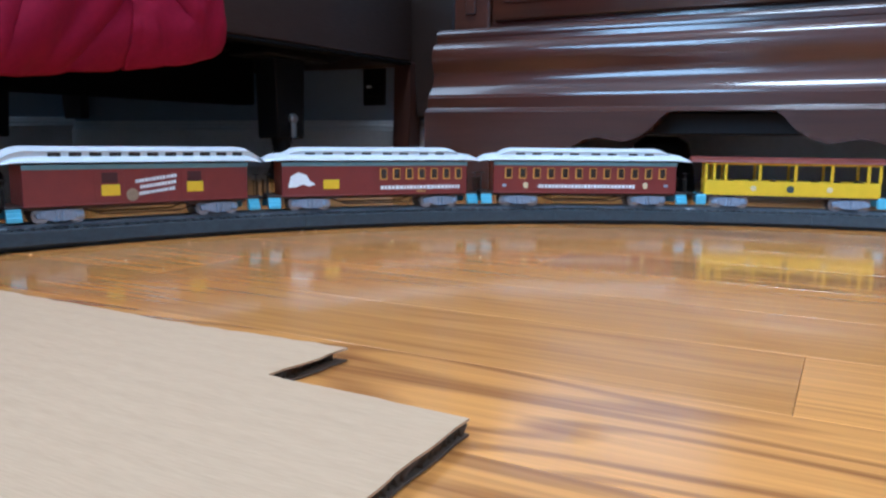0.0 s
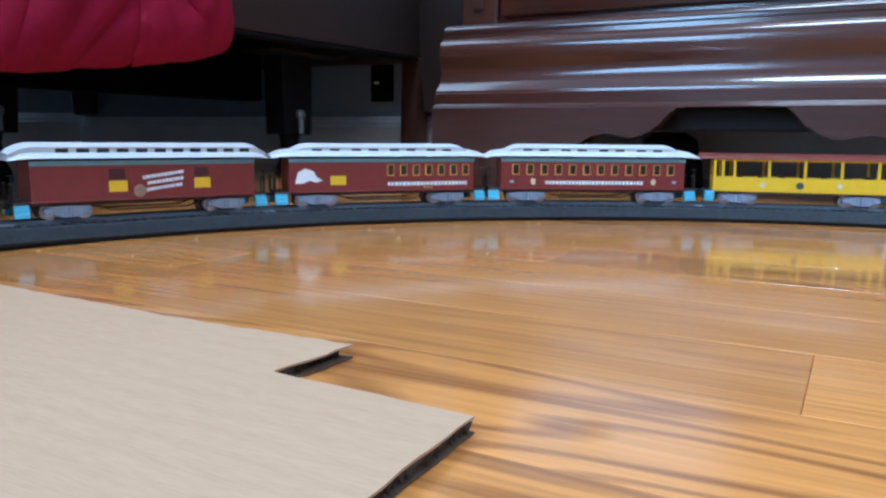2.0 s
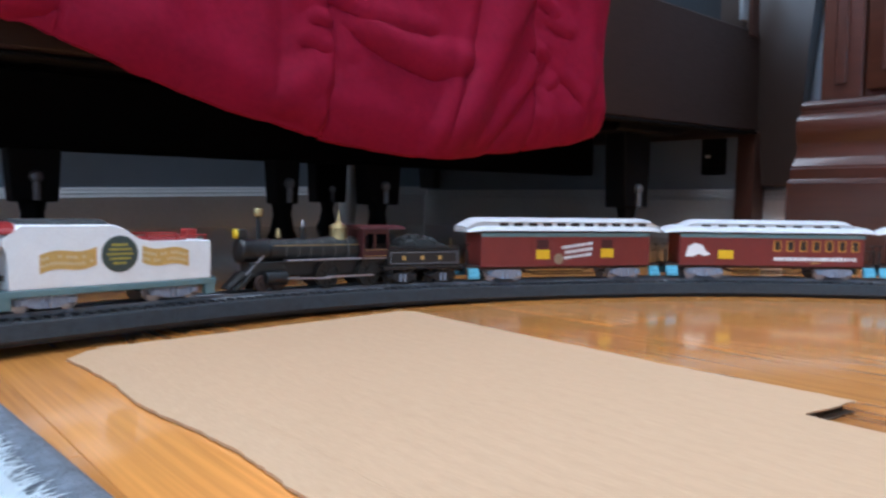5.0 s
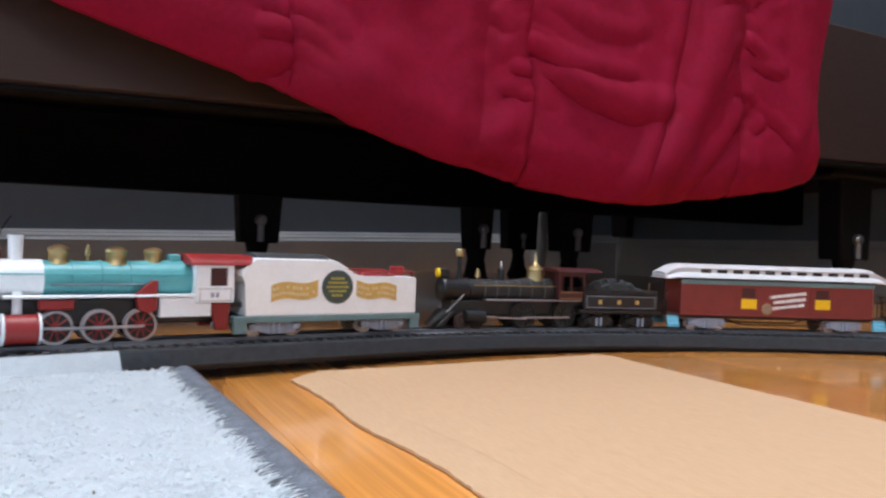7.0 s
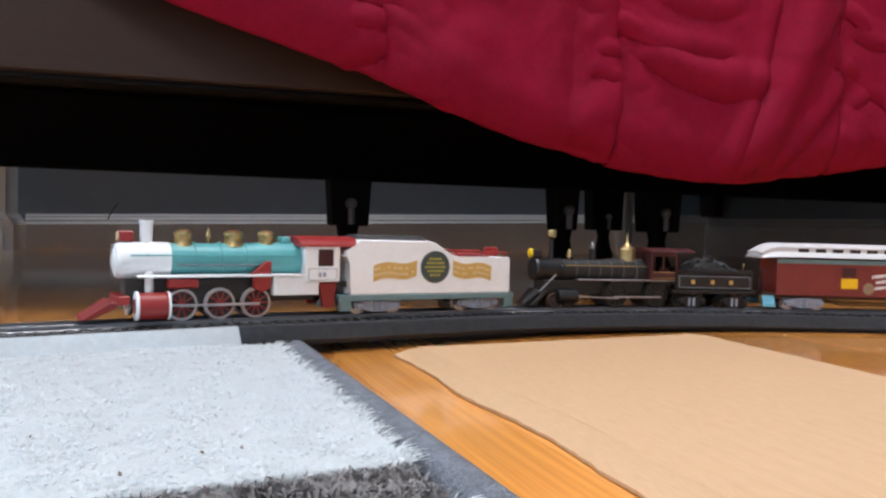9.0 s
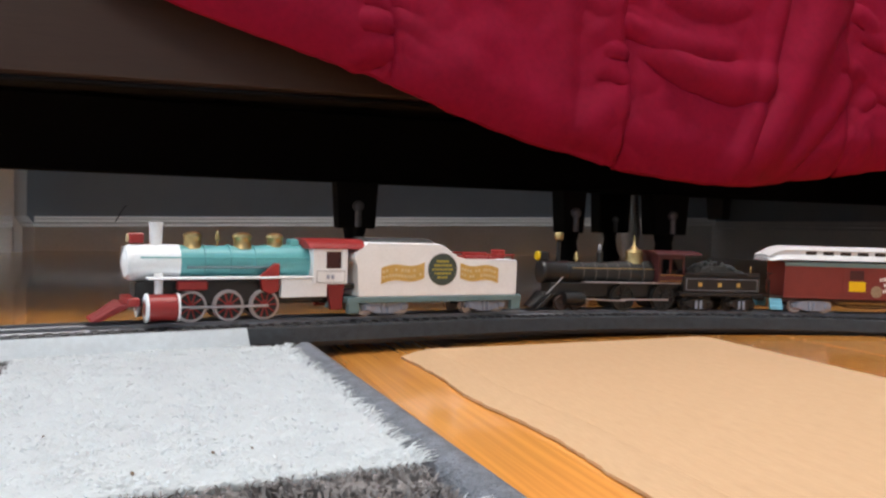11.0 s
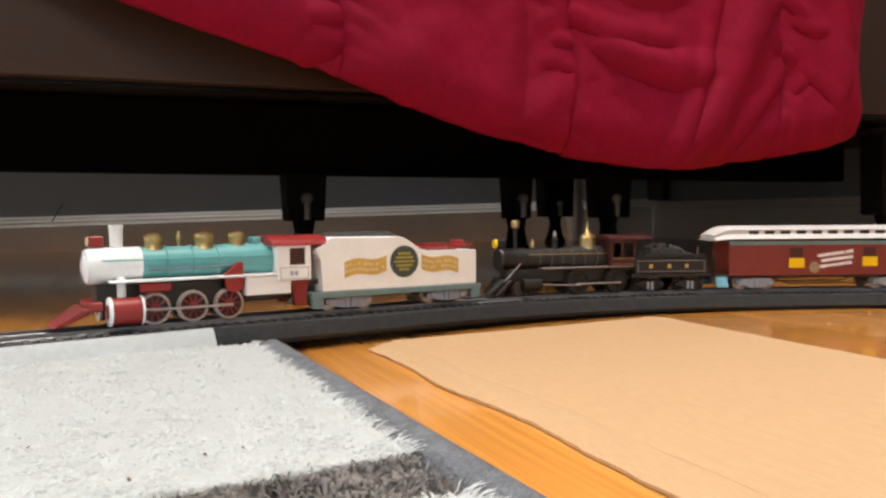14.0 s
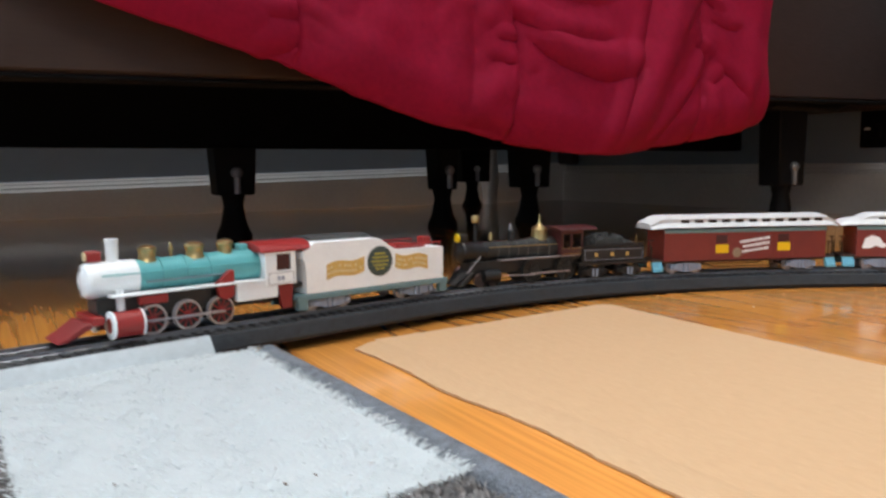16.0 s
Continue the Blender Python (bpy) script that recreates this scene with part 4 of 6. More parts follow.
# dense under-pile: one low sheet for each pale block, and a grey one below
bm = B()
box(bm, -0.90, RX1 - 0.013, -0.80, RY1 - 0.010, 0.0041, 0.0066, 0.001)
bm.transform(r_inv)
part("grey_ground", bm, M_rugg, rug)
for i in range(-5, 1):
    for j in range(-4, 1):
        bm = B()
        box(bm, -0.004 + 0.155 * i, min(RX1 - 0.0115, 0.104 + 0.155 * i), 0.145 + 0.212 * j, min(RY1 - 0.003, 0.327 + 0.212 * j), 0.0060, 0.0084, 0.0008)
        bm.transform(r_inv)
        part("pale_block", bm, M_rugw, rug)
lint = B()
rl = random.Random(5)
for k in range(26):
    lx_, ly_ = rl.uniform(-0.30, 0.09), rl.uniform(0.10, RY1 - 0.03)
    if rug_white(lx_, ly_):
        bmesh.ops.create_icosphere(lint, subdivisions=1, radius=rl.uniform(0.0004, 0.0008), matrix=Matrix.Translation((lx_, ly_, 0.0090)) @ Matrix.Rotation(rl.uniform(0, 3.1), 4, "Z") @ Matrix.Diagonal((rl.uniform(1, 2.6), 0.6, 0.4, 1)))
lint.transform(r_inv)
tagged(part("lint", lint, M_core, rug, "dark flecks of lint"), kind="stuff")
pile(True, 280000, 1)
pile(False, 150000, 2)

# ------------------------------------------------------------ model train
TRAIN_FRONT = 0.199


def vehicle(name, off, length, base, label, category, group="", fx=0.87, fz=0.87):
    """An Empty on the rails; off: the way from the train's front to this one's front. Returns it and its part builder,
    whose x runs forward from 0 at the front, y to the inside of the curve, z up from the railhead."""
    s = TRAIN_FRONT - off - length * fx / 2
    base = base * fx
    (ax, ay), _ = on_track(s + base / 2)
    (bx, by), _ = on_track(s - base / 2)
    az, bz = ride(ax), ride(bx)
    tilt = math.degrees(math.atan2(az - bz, math.hypot(ax - bx, ay - by)))
    root = empty(name, pose((ax + bx) / 2, (ay + by) / 2, RAILZ + (az + bz) / 2, 0, 0, math.degrees(math.atan2(ay - by, ax - bx))) @ pose(0, 0, 0, 0, -tilt, 0) @ Matrix.Diagonal((fx, fz, fz, 1)))
    tagged(root, label, category, group)

    def add(nm, bm, material, parent=None, lab="", smooth=35.0):
        bm.transform(Matrix.Translation((length / 2, 0, 0)))
        return part(nm, bm, material, parent or root, lab, smooth)
    return root, add


def wheel_bm(x, y, r, w=0.0022):
    bm = B()
    s = 1 if y > 0 else -1
    lathe(bm, [(r * 0.25, -w * 0.2 * s), (r * 1.1, -w * 0.5 * s), (r * 1.1, -w * 0.25 * s), (r, -w * 0.2 * s), (r, w * 0.5 * s), (r * 0.86, w * 0.5 * s), (r * 0.84, w * 0.15 * s), (r * 0.3, w * 0.15 * s), (r * 0.28, w * 0.5 * s)], (x, y, r), "y", 20)
    return bm


def bogie(add, xc, wb, material=None, r=0.0045, h=0.0085):
    """A two-axle bogie: cast side frames with springs, axles and wheels."""
    tr = None
    for s in (1, -1):
        bm = B()
        y0, y1 = sorted((s * 0.0103, s * 0.0124))
        prism(bm, [(xc - wb / 2 - 0.0035, r + 0.0015), (xc - wb / 2 - 0.0028, r - 0.0014), (xc - wb / 2 + 0.002, r - 0.0014), (xc - 0.004, r - 0.0032), (xc + 0.004, r - 0.0032), (xc + wb / 2 - 0.002, r - 0.0014), (xc + wb / 2 + 0.0028, r - 0.0014), (xc + wb / 2 + 0.0035, r + 0.0015), (xc + wb / 2, r + 0.0028), (xc + 0.004, r + 0.0034), (xc - 0.004, r + 0.0034), (xc - wb / 2, r + 0.0028)], y0, y1, "y", 0.0003)
        fr = add("bogie_frame", bm, material or T_truck)
        tr = tr or fr
        for k in (-1, 1):
            bm = B()
            y0, y1 = sorted((s * 0.0124, s * 0.0136))
            box(bm, xc + k * wb / 2 - 0.0016, xc + k * wb / 2 + 0.0016, y0, y1, r - 0.0012, r + 0.0018, 0.0004)
            add("axle_box", bm, material or T_truck, fr)
        for k in (-0.0016, 0.0016):
            bm = B()
            rod(bm, (xc + k, s * 0.0128, r - 0.0028), (xc + k, s * 0.0128, r + 0.0026), 0.0009, 8)
            add("spring", bm, T_truck, fr)
    for k in (-1, 1):
        for s in (1, -1):
            add("wheel", wheel_bm(xc + k * wb / 2, s * 0.0085, r), T_wheel if not material else T_black)
        bm = B()
        rod(bm, (xc + k * wb / 2, -0.0085, r), (xc + k * wb / 2, 0.0085, r), 0.0009)
        add("axle", bm, T_black)
    bm = B()
    box(bm, xc - 0.003, xc + 0.003, -0.0102, 0.0102, r - 0.001, h, 0.0004)
    add("bolster", bm, T_black)


def coupler(add, x, d, z=0.0085):
    bm = B()
    box(bm, min(x, x + d * 0.006), max(x, x + d * 0.006), -0.0011, 0.0011, z - 0.0009, z + 0.0009, 0.0003)
    box(bm, min(x + d * 0.005, x + d * 0.0085), max(x + d * 0.005, x + d * 0.0085), -0.0019, 0.0019, z - 0.0018, z + 0.0018, 0.0005)
    add("coupler", bm, T_black)


def driver(add, x, y, r, centre, tyre):
    """A spoked driving wheel."""
    s = 1 if y > 0 else -1
    bm = B()
    lathe(bm, [(r * 0.86, -0.0011 * s), (r * 1.06, -0.0013 * s), (r * 1.06, -0.0008 * s), (r, -0.0006 * s), (r, 0.0012 * s), (r * 0.86, 0.0012 * s)], (x, y, r), "y", 28, True)
    w = add("driving_wheel", bm, tyre)
    bm = B()
    lathe(bm, [(r * 0.855, -0.0006 * s), (r * 0.855, 0.0002 * s)], (x, y, r), "y", 24)
    add("wheel_centre", bm, T_black, w)
    bm = B()
    for k in range(10):
        a = 2 * math.pi * k / 10
        rod(bm, (x, y + 0.0005 * s, r), (x + 0.86 * r * math.cos(a), y + 0.0005 * s, r + 0.86 * r * math.sin(a)), 0.00045, 6)
    lathe(bm, [(r * 0.28, 0.0001 * s), (r * 0.26, 0.0012 * s)], (x, y, r), "y", 14)
    add("spokes", bm, centre, w)


def hood(w, h0, h1, n=12):
    """Arched section from (-w, h0) over the top at h1 to (w, h0)."""
    return [(w * math.cos(math.pi * i / n), h0 + (h1 - h0) * math.sin(math.pi * i / n)) for i in range(n + 1)]


def bars(add, parent, material, x0, x1, zc, y, rows, hgt, rnd, tilt=0.0, nm="lettering", chunk=0.0016):
    """Writing too small to be read, as short plain bars on the side."""
    bm = B()
    for k in range(rows):
        z = zc + (rows / 2 - k - 0.5) * hgt * 1.7
        x = x0 + (rnd.uniform(0, 0.15) * (x1 - x0) if rows > 1 else 0)
        end = x1 - (rnd.uniform(0, 0.15) * (x1 - x0) if rows > 1 else 0)
        while x < end:
            L = rnd.uniform(0.5, 1.2) * chunk
            zz = z + tilt * (x - (x0 + x1) / 2)
            hh = hgt * rnd.uniform(0.75, 1.0)
            box(bm, x, min(end, x + L), y, y + 0.00012, zz - hh / 2, zz + hh / 2)
            x += L + chunk * 0.3
    add(nm, bm, material, parent, smooth=0)


rt = random.Random(5)

# ---- white and teal switcher engine
eng, A = vehicle("steam_engine", 0.0, 0.139, 0.04, "white and turquoise model steam engine with red cab roof", "model train", "vehicles of the model train", 0.915, 0.935)
BZ, BR = 0.0288, 0.0085
bm = B()
lathe(bm, [(0.0062, -0.0158), (0.0078, -0.0164), (0.0088, -0.0180), (BR + 0.0004, -0.0190), (BR + 0.0004, -0.0412)], (0, 0, BZ), "x", 28)
smoke = A("smokebox", bm, T_white)
bm = B()
lathe(bm, [(0.0015, -0.0148), (0.0045, -0.0150), (0.0056, -0.0157), (0.0056, -0.0163)], (0, 0, BZ), "x", 20)
A("smokebox_door", bm, T_white, smoke)
bm = B()
rod(bm, (-0.0150, 0.0, BZ - 0.008), (-0.0150, 0.0, BZ + 0.008), 0.0004)
A("handrail", bm, T_wheel, smoke)
bm = B()
lathe(bm, [(BR, -0.0413), (BR, -0.078), (BR + 0.0006, -0.086), (BR + 0.0012, -0.1085)], (0, 0, BZ), "x", 28)
boil = A("boiler", bm, T_teal, lab="turquoise boiler")
for x in (-0.053, -0.066, -0.079, -0.092):
    bm = B()
    lathe(bm, [(BR + 0.0007, x), (BR + 0.0007, x - 0.0007)], (0, 0, BZ), "x", 28)
    A("boiler_band", bm, T_teal, boil)
for s in (1, -1):
    bm = B()
    rod(bm, (-0.022, s * 0.0095, BZ + 0.0028), (-0.107, s * 0.0100, BZ + 0.0028), 0.00035)
    for x in (-0.03, -0.052, -0.072, -0.094):
        rod(bm, (x, s * 0.0072, BZ + 0.0028), (x, s * 0.0098, BZ + 0.0028), 0.0005)
    A("handrail", bm, T_teal, boil)
    bm = B()
    rod(bm, (-0.044, s * 0.0092, BZ - 0.0020), (-0.085, s * 0.0096, BZ - 0.0020), 0.0007)
    A("pipe", bm, T_tealgrey, boil)
bm = B()
lathe(bm, [(0.0038, BZ + 0.006), (0.0030, BZ + 0.0092), (0.0031, BZ + 0.0176), (0.0034, BZ + 0.0182), (0.0034, BZ + 0.0196), (0.0026, BZ + 0.0196)], (-0.0306, 0, 0), seg=20)
A("chimney", bm, T_white)
bm = B()
box(bm, -0.0245, -0.0178, -0.0032, 0.0032, BZ + 0.0092, BZ + 0.0142, 0.0006)
hl = A("headlamp", bm, T_red, lab="red headlamp box")
bm = B()
lathe(bm, [(0.0022, -0.0176), (0.0022, -0.0170)], (0, 0, BZ + 0.0116), "x", 14)
A("lens", bm, T_goldpale, hl)
for x, r in ((-0.0483, 0.0046), (-0.0739, 0.0050), (-0.0917, 0.0045)):
    bm = B()
    lathe(bm, [(r + 0.0008, BZ + 0.0070), (r * 0.92, BZ + 0.0090), (r * 0.94, BZ + 0.0122), (r * 1.05, BZ + 0.0130), (r * 1.0, BZ + 0.0142), (r * 0.62, BZ + 0.0153), (r * 0.12, BZ + 0.0157)], (x, 0, 0), seg=20)
    A("dome", bm, T_brass, lab="brass dome")
bm = B()
lathe(bm, [(0.0006, BZ + 0.008), (0.0006, BZ + 0.011), (0.0014, BZ + 0.0118), (0.0010, BZ + 0.0142), (0.0004, BZ + 0.0162)], (-0.0610, 0, 0), seg=10)
A("whistle", bm, T_brass)
bm = B()
box(bm, -0.1045, -0.0990, -0.003, 0.003, BZ + 0.0085, BZ + 0.0125, 0.0006)
A("turret", bm, T_teal)
for s in (1, -1):
    bm = B()
    y0, y1 = sorted((s * 0.0075, s * 0.0142))
    box(bm, -0.109, -0.0245, y0, y1, 0.0211, 0.0223, 0.0003)
    A("running_board", bm, T_white)
    bm = B()
    y0, y1 = sorted((s * 0.0084, s * 0.0132))
    box(bm, -0.117, -0.0915, y0, y1, 0.0112, 0.0210, 0.0004)
    A("side_panel", bm, T_white)
    bm = B()
    y0, y1 = sorted((s * 0.0095, s * 0.0140))
    lathe(bm, [(0.0030, -0.0235), (0.0066, -0.0240), (0.0068, -0.0252), (0.0064, -0.0256), (0.0064, -0.0374), (0.0068, -0.0378), (0.0066, -0.0394), (0.003, -0.0396)], (0, s * 0.0118, 0.0078), "x", 18)
    cyl = A("cylinder", bm, T_red, lab="red steam cylinder with white rims")
    for x in (-0.0236, -0.0380):
        bm = B()
        lathe(bm, [(0.0058, x), (0.0070, x - 0.0003), (0.0070, x - 0.0013), (0.0058, x - 0.0016)], (0, s * 0.0118, 0.0078), "x", 18)
        A("rim", bm, T_white, cyl)
    bm = B()
    rod(bm, (-0.0306, s * 0.0090, 0.014), (-0.0306, s * 0.0082, 0.0240), 0.0021, 12)
    A("steam_pipe", bm, T_white)
    for x in (-0.0460, -0.0648, -0.0836):
        driver(A, x, s * 0.0090, 0.0076, T_red, T_wheel)
    bm = B()
    y0, y1 = sorted((s * 0.0114, s * 0.0120))
    box(bm, -0.085, -0.0445, y0, y1, 0.0066, 0.0080, 0.0002)
    A("coupling_rod", bm, T_wheel)
    bm = B()
    rod(bm, (-0.040, s * 0.0124, 0.0078), (-0.0648, s * 0.0124, 0.0072), 0.0006)
    A("main_rod", bm, T_wheel)
    bm = B()
    y0, y1 = sorted((s * 0.0088, s * 0.0128))
    box(bm, -0.0535, -0.0385, y0, y1, 0.0158, 0.0205, 0.0008)
    A("air_tank", bm, T_red)
    bm = B()
    prism(bm, [(-0.0800, 0.0223), (-0.0880, 0.0288), (-0.0905, 0.0288), (-0.0905, 0.0150), (-0.0860, 0.0130), (-0.0815, 0.0150)], *sorted((s * 0.0092, s * 0.0125)), "y", 0.0003)
    A("reverser_bracket", bm, T_red)
    bm = B()
    prism(bm, [(-0.1275, 0.0178), (-0.1165, 0.0178), (-0.1185, 0.0130), (-0.1195, 0.0040), (-0.1262, 0.0040)], *sorted((s * 0.0100, s * 0.0128)), "y", 0.0004)
    A("cab_steps", bm, T_pilot)
bm = B()
box(bm, -0.118, -0.020, -0.0070, 0.0070, 0.0080, 0.0200, 0.0006)
A("frame", bm, T_black)
# pilot with slats and footboard
bm = B()
prism(bm, [(0.0, 0.0018), (-0.0045, 0.0018), (-0.0165, 0.0075), (-0.0165, 0.0098), (-0.0130, 0.0098)], -0.0105, 0.0105, "y", 0.0004)
pil = A("pilot", bm, T_pilot)
for k in range(7):
    y = -0.009 + 0.003 * k
    bm = B()
    rod(bm, (-0.0012, y * 0.8, 0.0022), (-0.0135, y, 0.0102), 0.0006, 6)
    A("slat", bm, T_pilot, pil)
bm = B()
box(bm, -0.0215, -0.0160, -0.0125, 0.0125, 0.0085, 0.0125, 0.0004)
A("buffer_beam", bm, T_red)
# cab: front, sides with an opening each, roof
bm = B()
box(bm, -0.1095, -0.1085, -0.0132, 0.0132, 0.0180, 0.0372)
cab = A("cab", bm, T_white, lab="white cab with dark red window openings")
for s in (1, -1):
    for x0, x1, z0, z1 in ((-0.1285, -0.1085, 0.0180, 0.0262), (-0.1285, -0.1250, 0.0262, 0.0368), (-0.1160, -0.1085, 0.0262, 0.0368), (-0.1250, -0.1160, 0.0352, 0.0368)):
        bm = B()
        box(bm, x0, x1, *sorted((s * 0.0132, s * 0.0141)), z0, z1, 0.0002)
        A("cab_side", bm, T_white, cab)
    bm = B()
    box(bm, -0.1250, -0.1160, *sorted((s * 0.0120, s * 0.0128)), 0.0262, 0.0352)
    A("window_screen", bm, T_darkred, cab)
    bm = B()
    for x0, x1, z0, z1 in ((-0.1270, -0.1105, 0.0188, 0.0190), (-0.1270, -0.1105, 0.0248, 0.0250), (-0.1270, -0.1268, 0.0190, 0.0248), (-0.1107, -0.1105, 0.0190, 0.0248)):
        box(bm, x0, x1, *sorted((s * 0.0141, s * 0.01425)), z0, z1)
    A("lining", bm, T_black, cab, smooth=0)
    bm = B()
    for k in range(2):
        box(bm, -0.1205 + 0.0026 * k, -0.1188 + 0.0026 * k, *sorted((s * 0.0141, s * 0.01425)), 0.0206, 0.0230)
    A("number_bars", bm, T_truck, cab, smooth=0)
bm = B()
sec = hood(0.0155, 0.0366, 0.0420)
prism(bm, sec, -0.1398, -0.1055, "x", 0.0003)
A("cab_roof", bm, T_red, lab="red arched cab roof")
coupler(A, -0.133, -1)
bm = B()
box(bm, -0.136, -0.1095, -0.011, 0.011, 0.0150, 0.0178, 0.0003)
A("cab_floor", bm, T_black)


# ---- tenders
def emblem(add, parent, x, z, y, r):
    bm = B()
    lathe(bm, [(r, 0.0), (r, 0.0002), (r * 0.9, 0.0003)], (x, y, z), "y", 28)
    disc = add("emblem", bm, T_green, parent, "round dark emblem with yellow lettering")
    bm = B()
    for k, w in enumerate((0.5, 0.75, 0.85, 0.7, 0.4)):
        zz = z + r * (0.5 - 0.25 * k)
        x0 = x - r * w * 0.8
        while x0 < x + r * w * 0.8:
            L = rt.uniform(0.0008, 0.0018)
            box(bm, x0, x0 + L, y + 0.0003, y + 0.0004, zz - r * 0.07, zz + r * 0.07)
            x0 += L + 0.0004
    add("emblem_lettering", bm, T_olive, disc, smooth=0)


def ribbon(add, parent, x0, x1, zc, y, flip):
    bm = B()
    n = 14
    top, bot = [], []
    for i in range(n + 1):
        f = i / n
        g = f if flip else 1 - f
        zz = zc + 0.0030 * (1 - g) - 0.0010 * math.sin(f * 2 * math.pi) * (1 if flip else -1) - 0.001
        top.append((x0 + (x1 - x0) * f, zz + 0.0042))
        bot.append((x0 + (x1 - x0) * f, zz - 0.0042))
    prism(bm, bot + top[::-1], y, y + 0.0002, "y")
    rb = add("ribbon", bm, T_gold, parent, "gold painted ribbon", 0)
    bm = B()
    for row in (0.0015, -0.0015):
        for i in range(1, n):
            if rt.random() < 0.8:
                xx = x0 + (x1 - x0) * i / n
                zz = (top[i][1] + bot[i][1]) / 2 + row
                box(bm, xx, xx + abs(x1 - x0) / n * 0.6, y + 0.0002, y + 0.0003, zz - 0.0007, zz + 0.0007)
    add("ribbon_lettering", bm, T_goldpale, rb, smooth=0)


ten, A = vehicle("tender", 0.1170, 0.105, 0.055, "white model tender with round emblem and gold ribbons", "model train", "vehicles of the model train", 1.035, 0.985)
bm = B()
prism(bm, [(-0.0055, 0.0105), (-0.0055, 0.0270), (-0.0030, 0.0300), (-0.0035, 0.0335), (-0.0075, 0.0352), (-0.0100, 0.0390), (-0.0500, 0.0390), (-0.0545, 0.0378), (-0.0630, 0.0316), (-0.0690, 0.0308), (-0.1005, 0.0308), (-0.1020, 0.0300), (-0.1020, 0.0105)], -0.0148, 0.0148, "y", 0.0005)
body = A("tank", bm, T_white)
bm = B()
box(bm, -0.105, 0.0, -0.0153, 0.0153, 0.0073, 0.0104, 0.0004)
A("frame", bm, T_tealgrey)
for x in (-0.0035, -0.1015):
    for s in (1, -1):
        bm = B()
        box(bm, x - 0.0030, x + 0.0030, *sorted((s * 0.0115, s * 0.0152)), 0.0020, 0.0105, 0.0004)
        A("step", bm, T_tealgrey)
bm = B()
prism(bm, hood(0.011, 0.0385, 0.0415), -0.050, -0.012, "x")
A("coal_load", bm, T_coal)
for s in (1, -1):
    bm = B()
    rod(bm, (-0.066, s * 0.0140, 0.0335), (-0.100, s * 0.0140, 0.0335), 0.0005)
    for x in (-0.067, -0.083, -0.099):
        rod(bm, (x, s * 0.0140, 0.0305), (x, s * 0.0140, 0.0335), 0.0004)
    A("handrail", bm, T_red)
bm = B()
box(bm, -0.1015, -0.0955, -0.0035, 0.0035, 0.0309, 0.0362, 0.0006)
A("rear_lamp", bm, T_red, lab="red rear lamp box")
bm = B()
box(bm, -0.090, -0.070, -0.012, 0.012, 0.0306, 0.0322, 0.0006)
A("water_hatch", bm, T_red)
for s in (1, -1):
    if s > 0:
        emblem(A, body, -0.0535, 0.0250, 0.01485, 0.0088)
    ribbon(A, body, -0.0180, -0.0425, 0.0225, 0.01485 if s > 0 else -0.01505, False)
    ribbon(A, body, -0.0645, -0.0890, 0.0225, 0.01485 if s > 0 else -0.01505, True)
bogie(A, -0.022, 0.0200)
bogie(A, -0.083, 0.0200)
coupler(A, 0.0, 1), coupler(A, -0.105, -1)

# ---- dark old-time engine
old, A = vehicle("steam_engine", 0.2485, 0.111, 0.04, "black and brass old-time model steam engine with maroon cab", "model train", "vehicles of the model train", 1.0, 1.0)
BZ = 0.0228
bm = B()
lathe(bm, [(0.0045, -0.0010), (0.0068, -0.0015), (0.0072, -0.0030), (0.0068, -0.0038), (0.0068, -0.0185), (0.0072, -0.0188), (0.0072, -0.0196)], (0, 0, BZ), "x", 22)
A("smokebox", bm, T_black)
bm = B()
lathe(bm, [(0.0064, -0.0197), (0.0066, -0.050), (0.0080, -0.062), (0.0080, -0.0790)], (0, 0, BZ), "x", 22)
boil = A("boiler", bm, T_dark)
for x in (-0.0285, -0.0370, -0.0450, -0.0530, -0.0610, -0.0700):
    bm = B()
    r = 0.0068 if x > -0.05 else 0.0068 + (abs(x) - 0.05) * 0.12
    lathe(bm, [(r, x), (r, x - 0.0006)], (0, 0, BZ), "x", 22)
    A("boiler_band", bm, T_band, boil)
bm = B()
lathe(bm, [(0.0020, BZ + 0.006), (0.0013, BZ + 0.0085), (0.0013, BZ + 0.0185), (0.0022, BZ + 0.0195), (0.0025, BZ + 0.0235), (0.0020, BZ + 0.0238)], (-0.0140, 0, 0), seg=14)
chim = A("chimney", bm, T_black)
bm = B()
lathe(bm, [(0.0020, BZ + 0.0195), (0.0026, BZ + 0.0200), (0.0029, BZ + 0.0232), (0.0024, BZ + 0.0242)], (-0.0140, 0, 0), seg=14)
A("chimney_cap", bm, T_brass, chim, "brass chimney cap")
bm = B()
box(bm, -0.0065, -0.0005, -0.0028, 0.0028, BZ + 0.0070, BZ + 0.0122, 0.0006)
hl = A("headlamp", bm, T_black)
bm = B()
lathe(bm, [(0.0030, 0.0), (0.0026, 0.0012)], (-0.0003, 0, BZ + 0.0096), "x", 14)
A("lens", bm, T_yellow, hl, "bright yellow lens")
bm = B()
lathe(bm, [(0.0005, BZ + 0.006), (0.0005, BZ + 0.0075), (0.0021, BZ + 0.0076), (0.0016, BZ + 0.0095), (0.0011, BZ + 0.0115), (0.0003, BZ + 0.0130)], (-0.0265, 0, 0), seg=12)
A("bell", bm, T_brass)
bm = B()
lathe(bm, [(0.0026, BZ + 0.005), (0.0020, BZ + 0.0085), (0.0022, BZ + 0.0125), (0.0012, BZ + 0.0140)], (-0.0430, 0, 0), seg=14)
dm = A("sand_dome", bm, T_black)
bm = B()
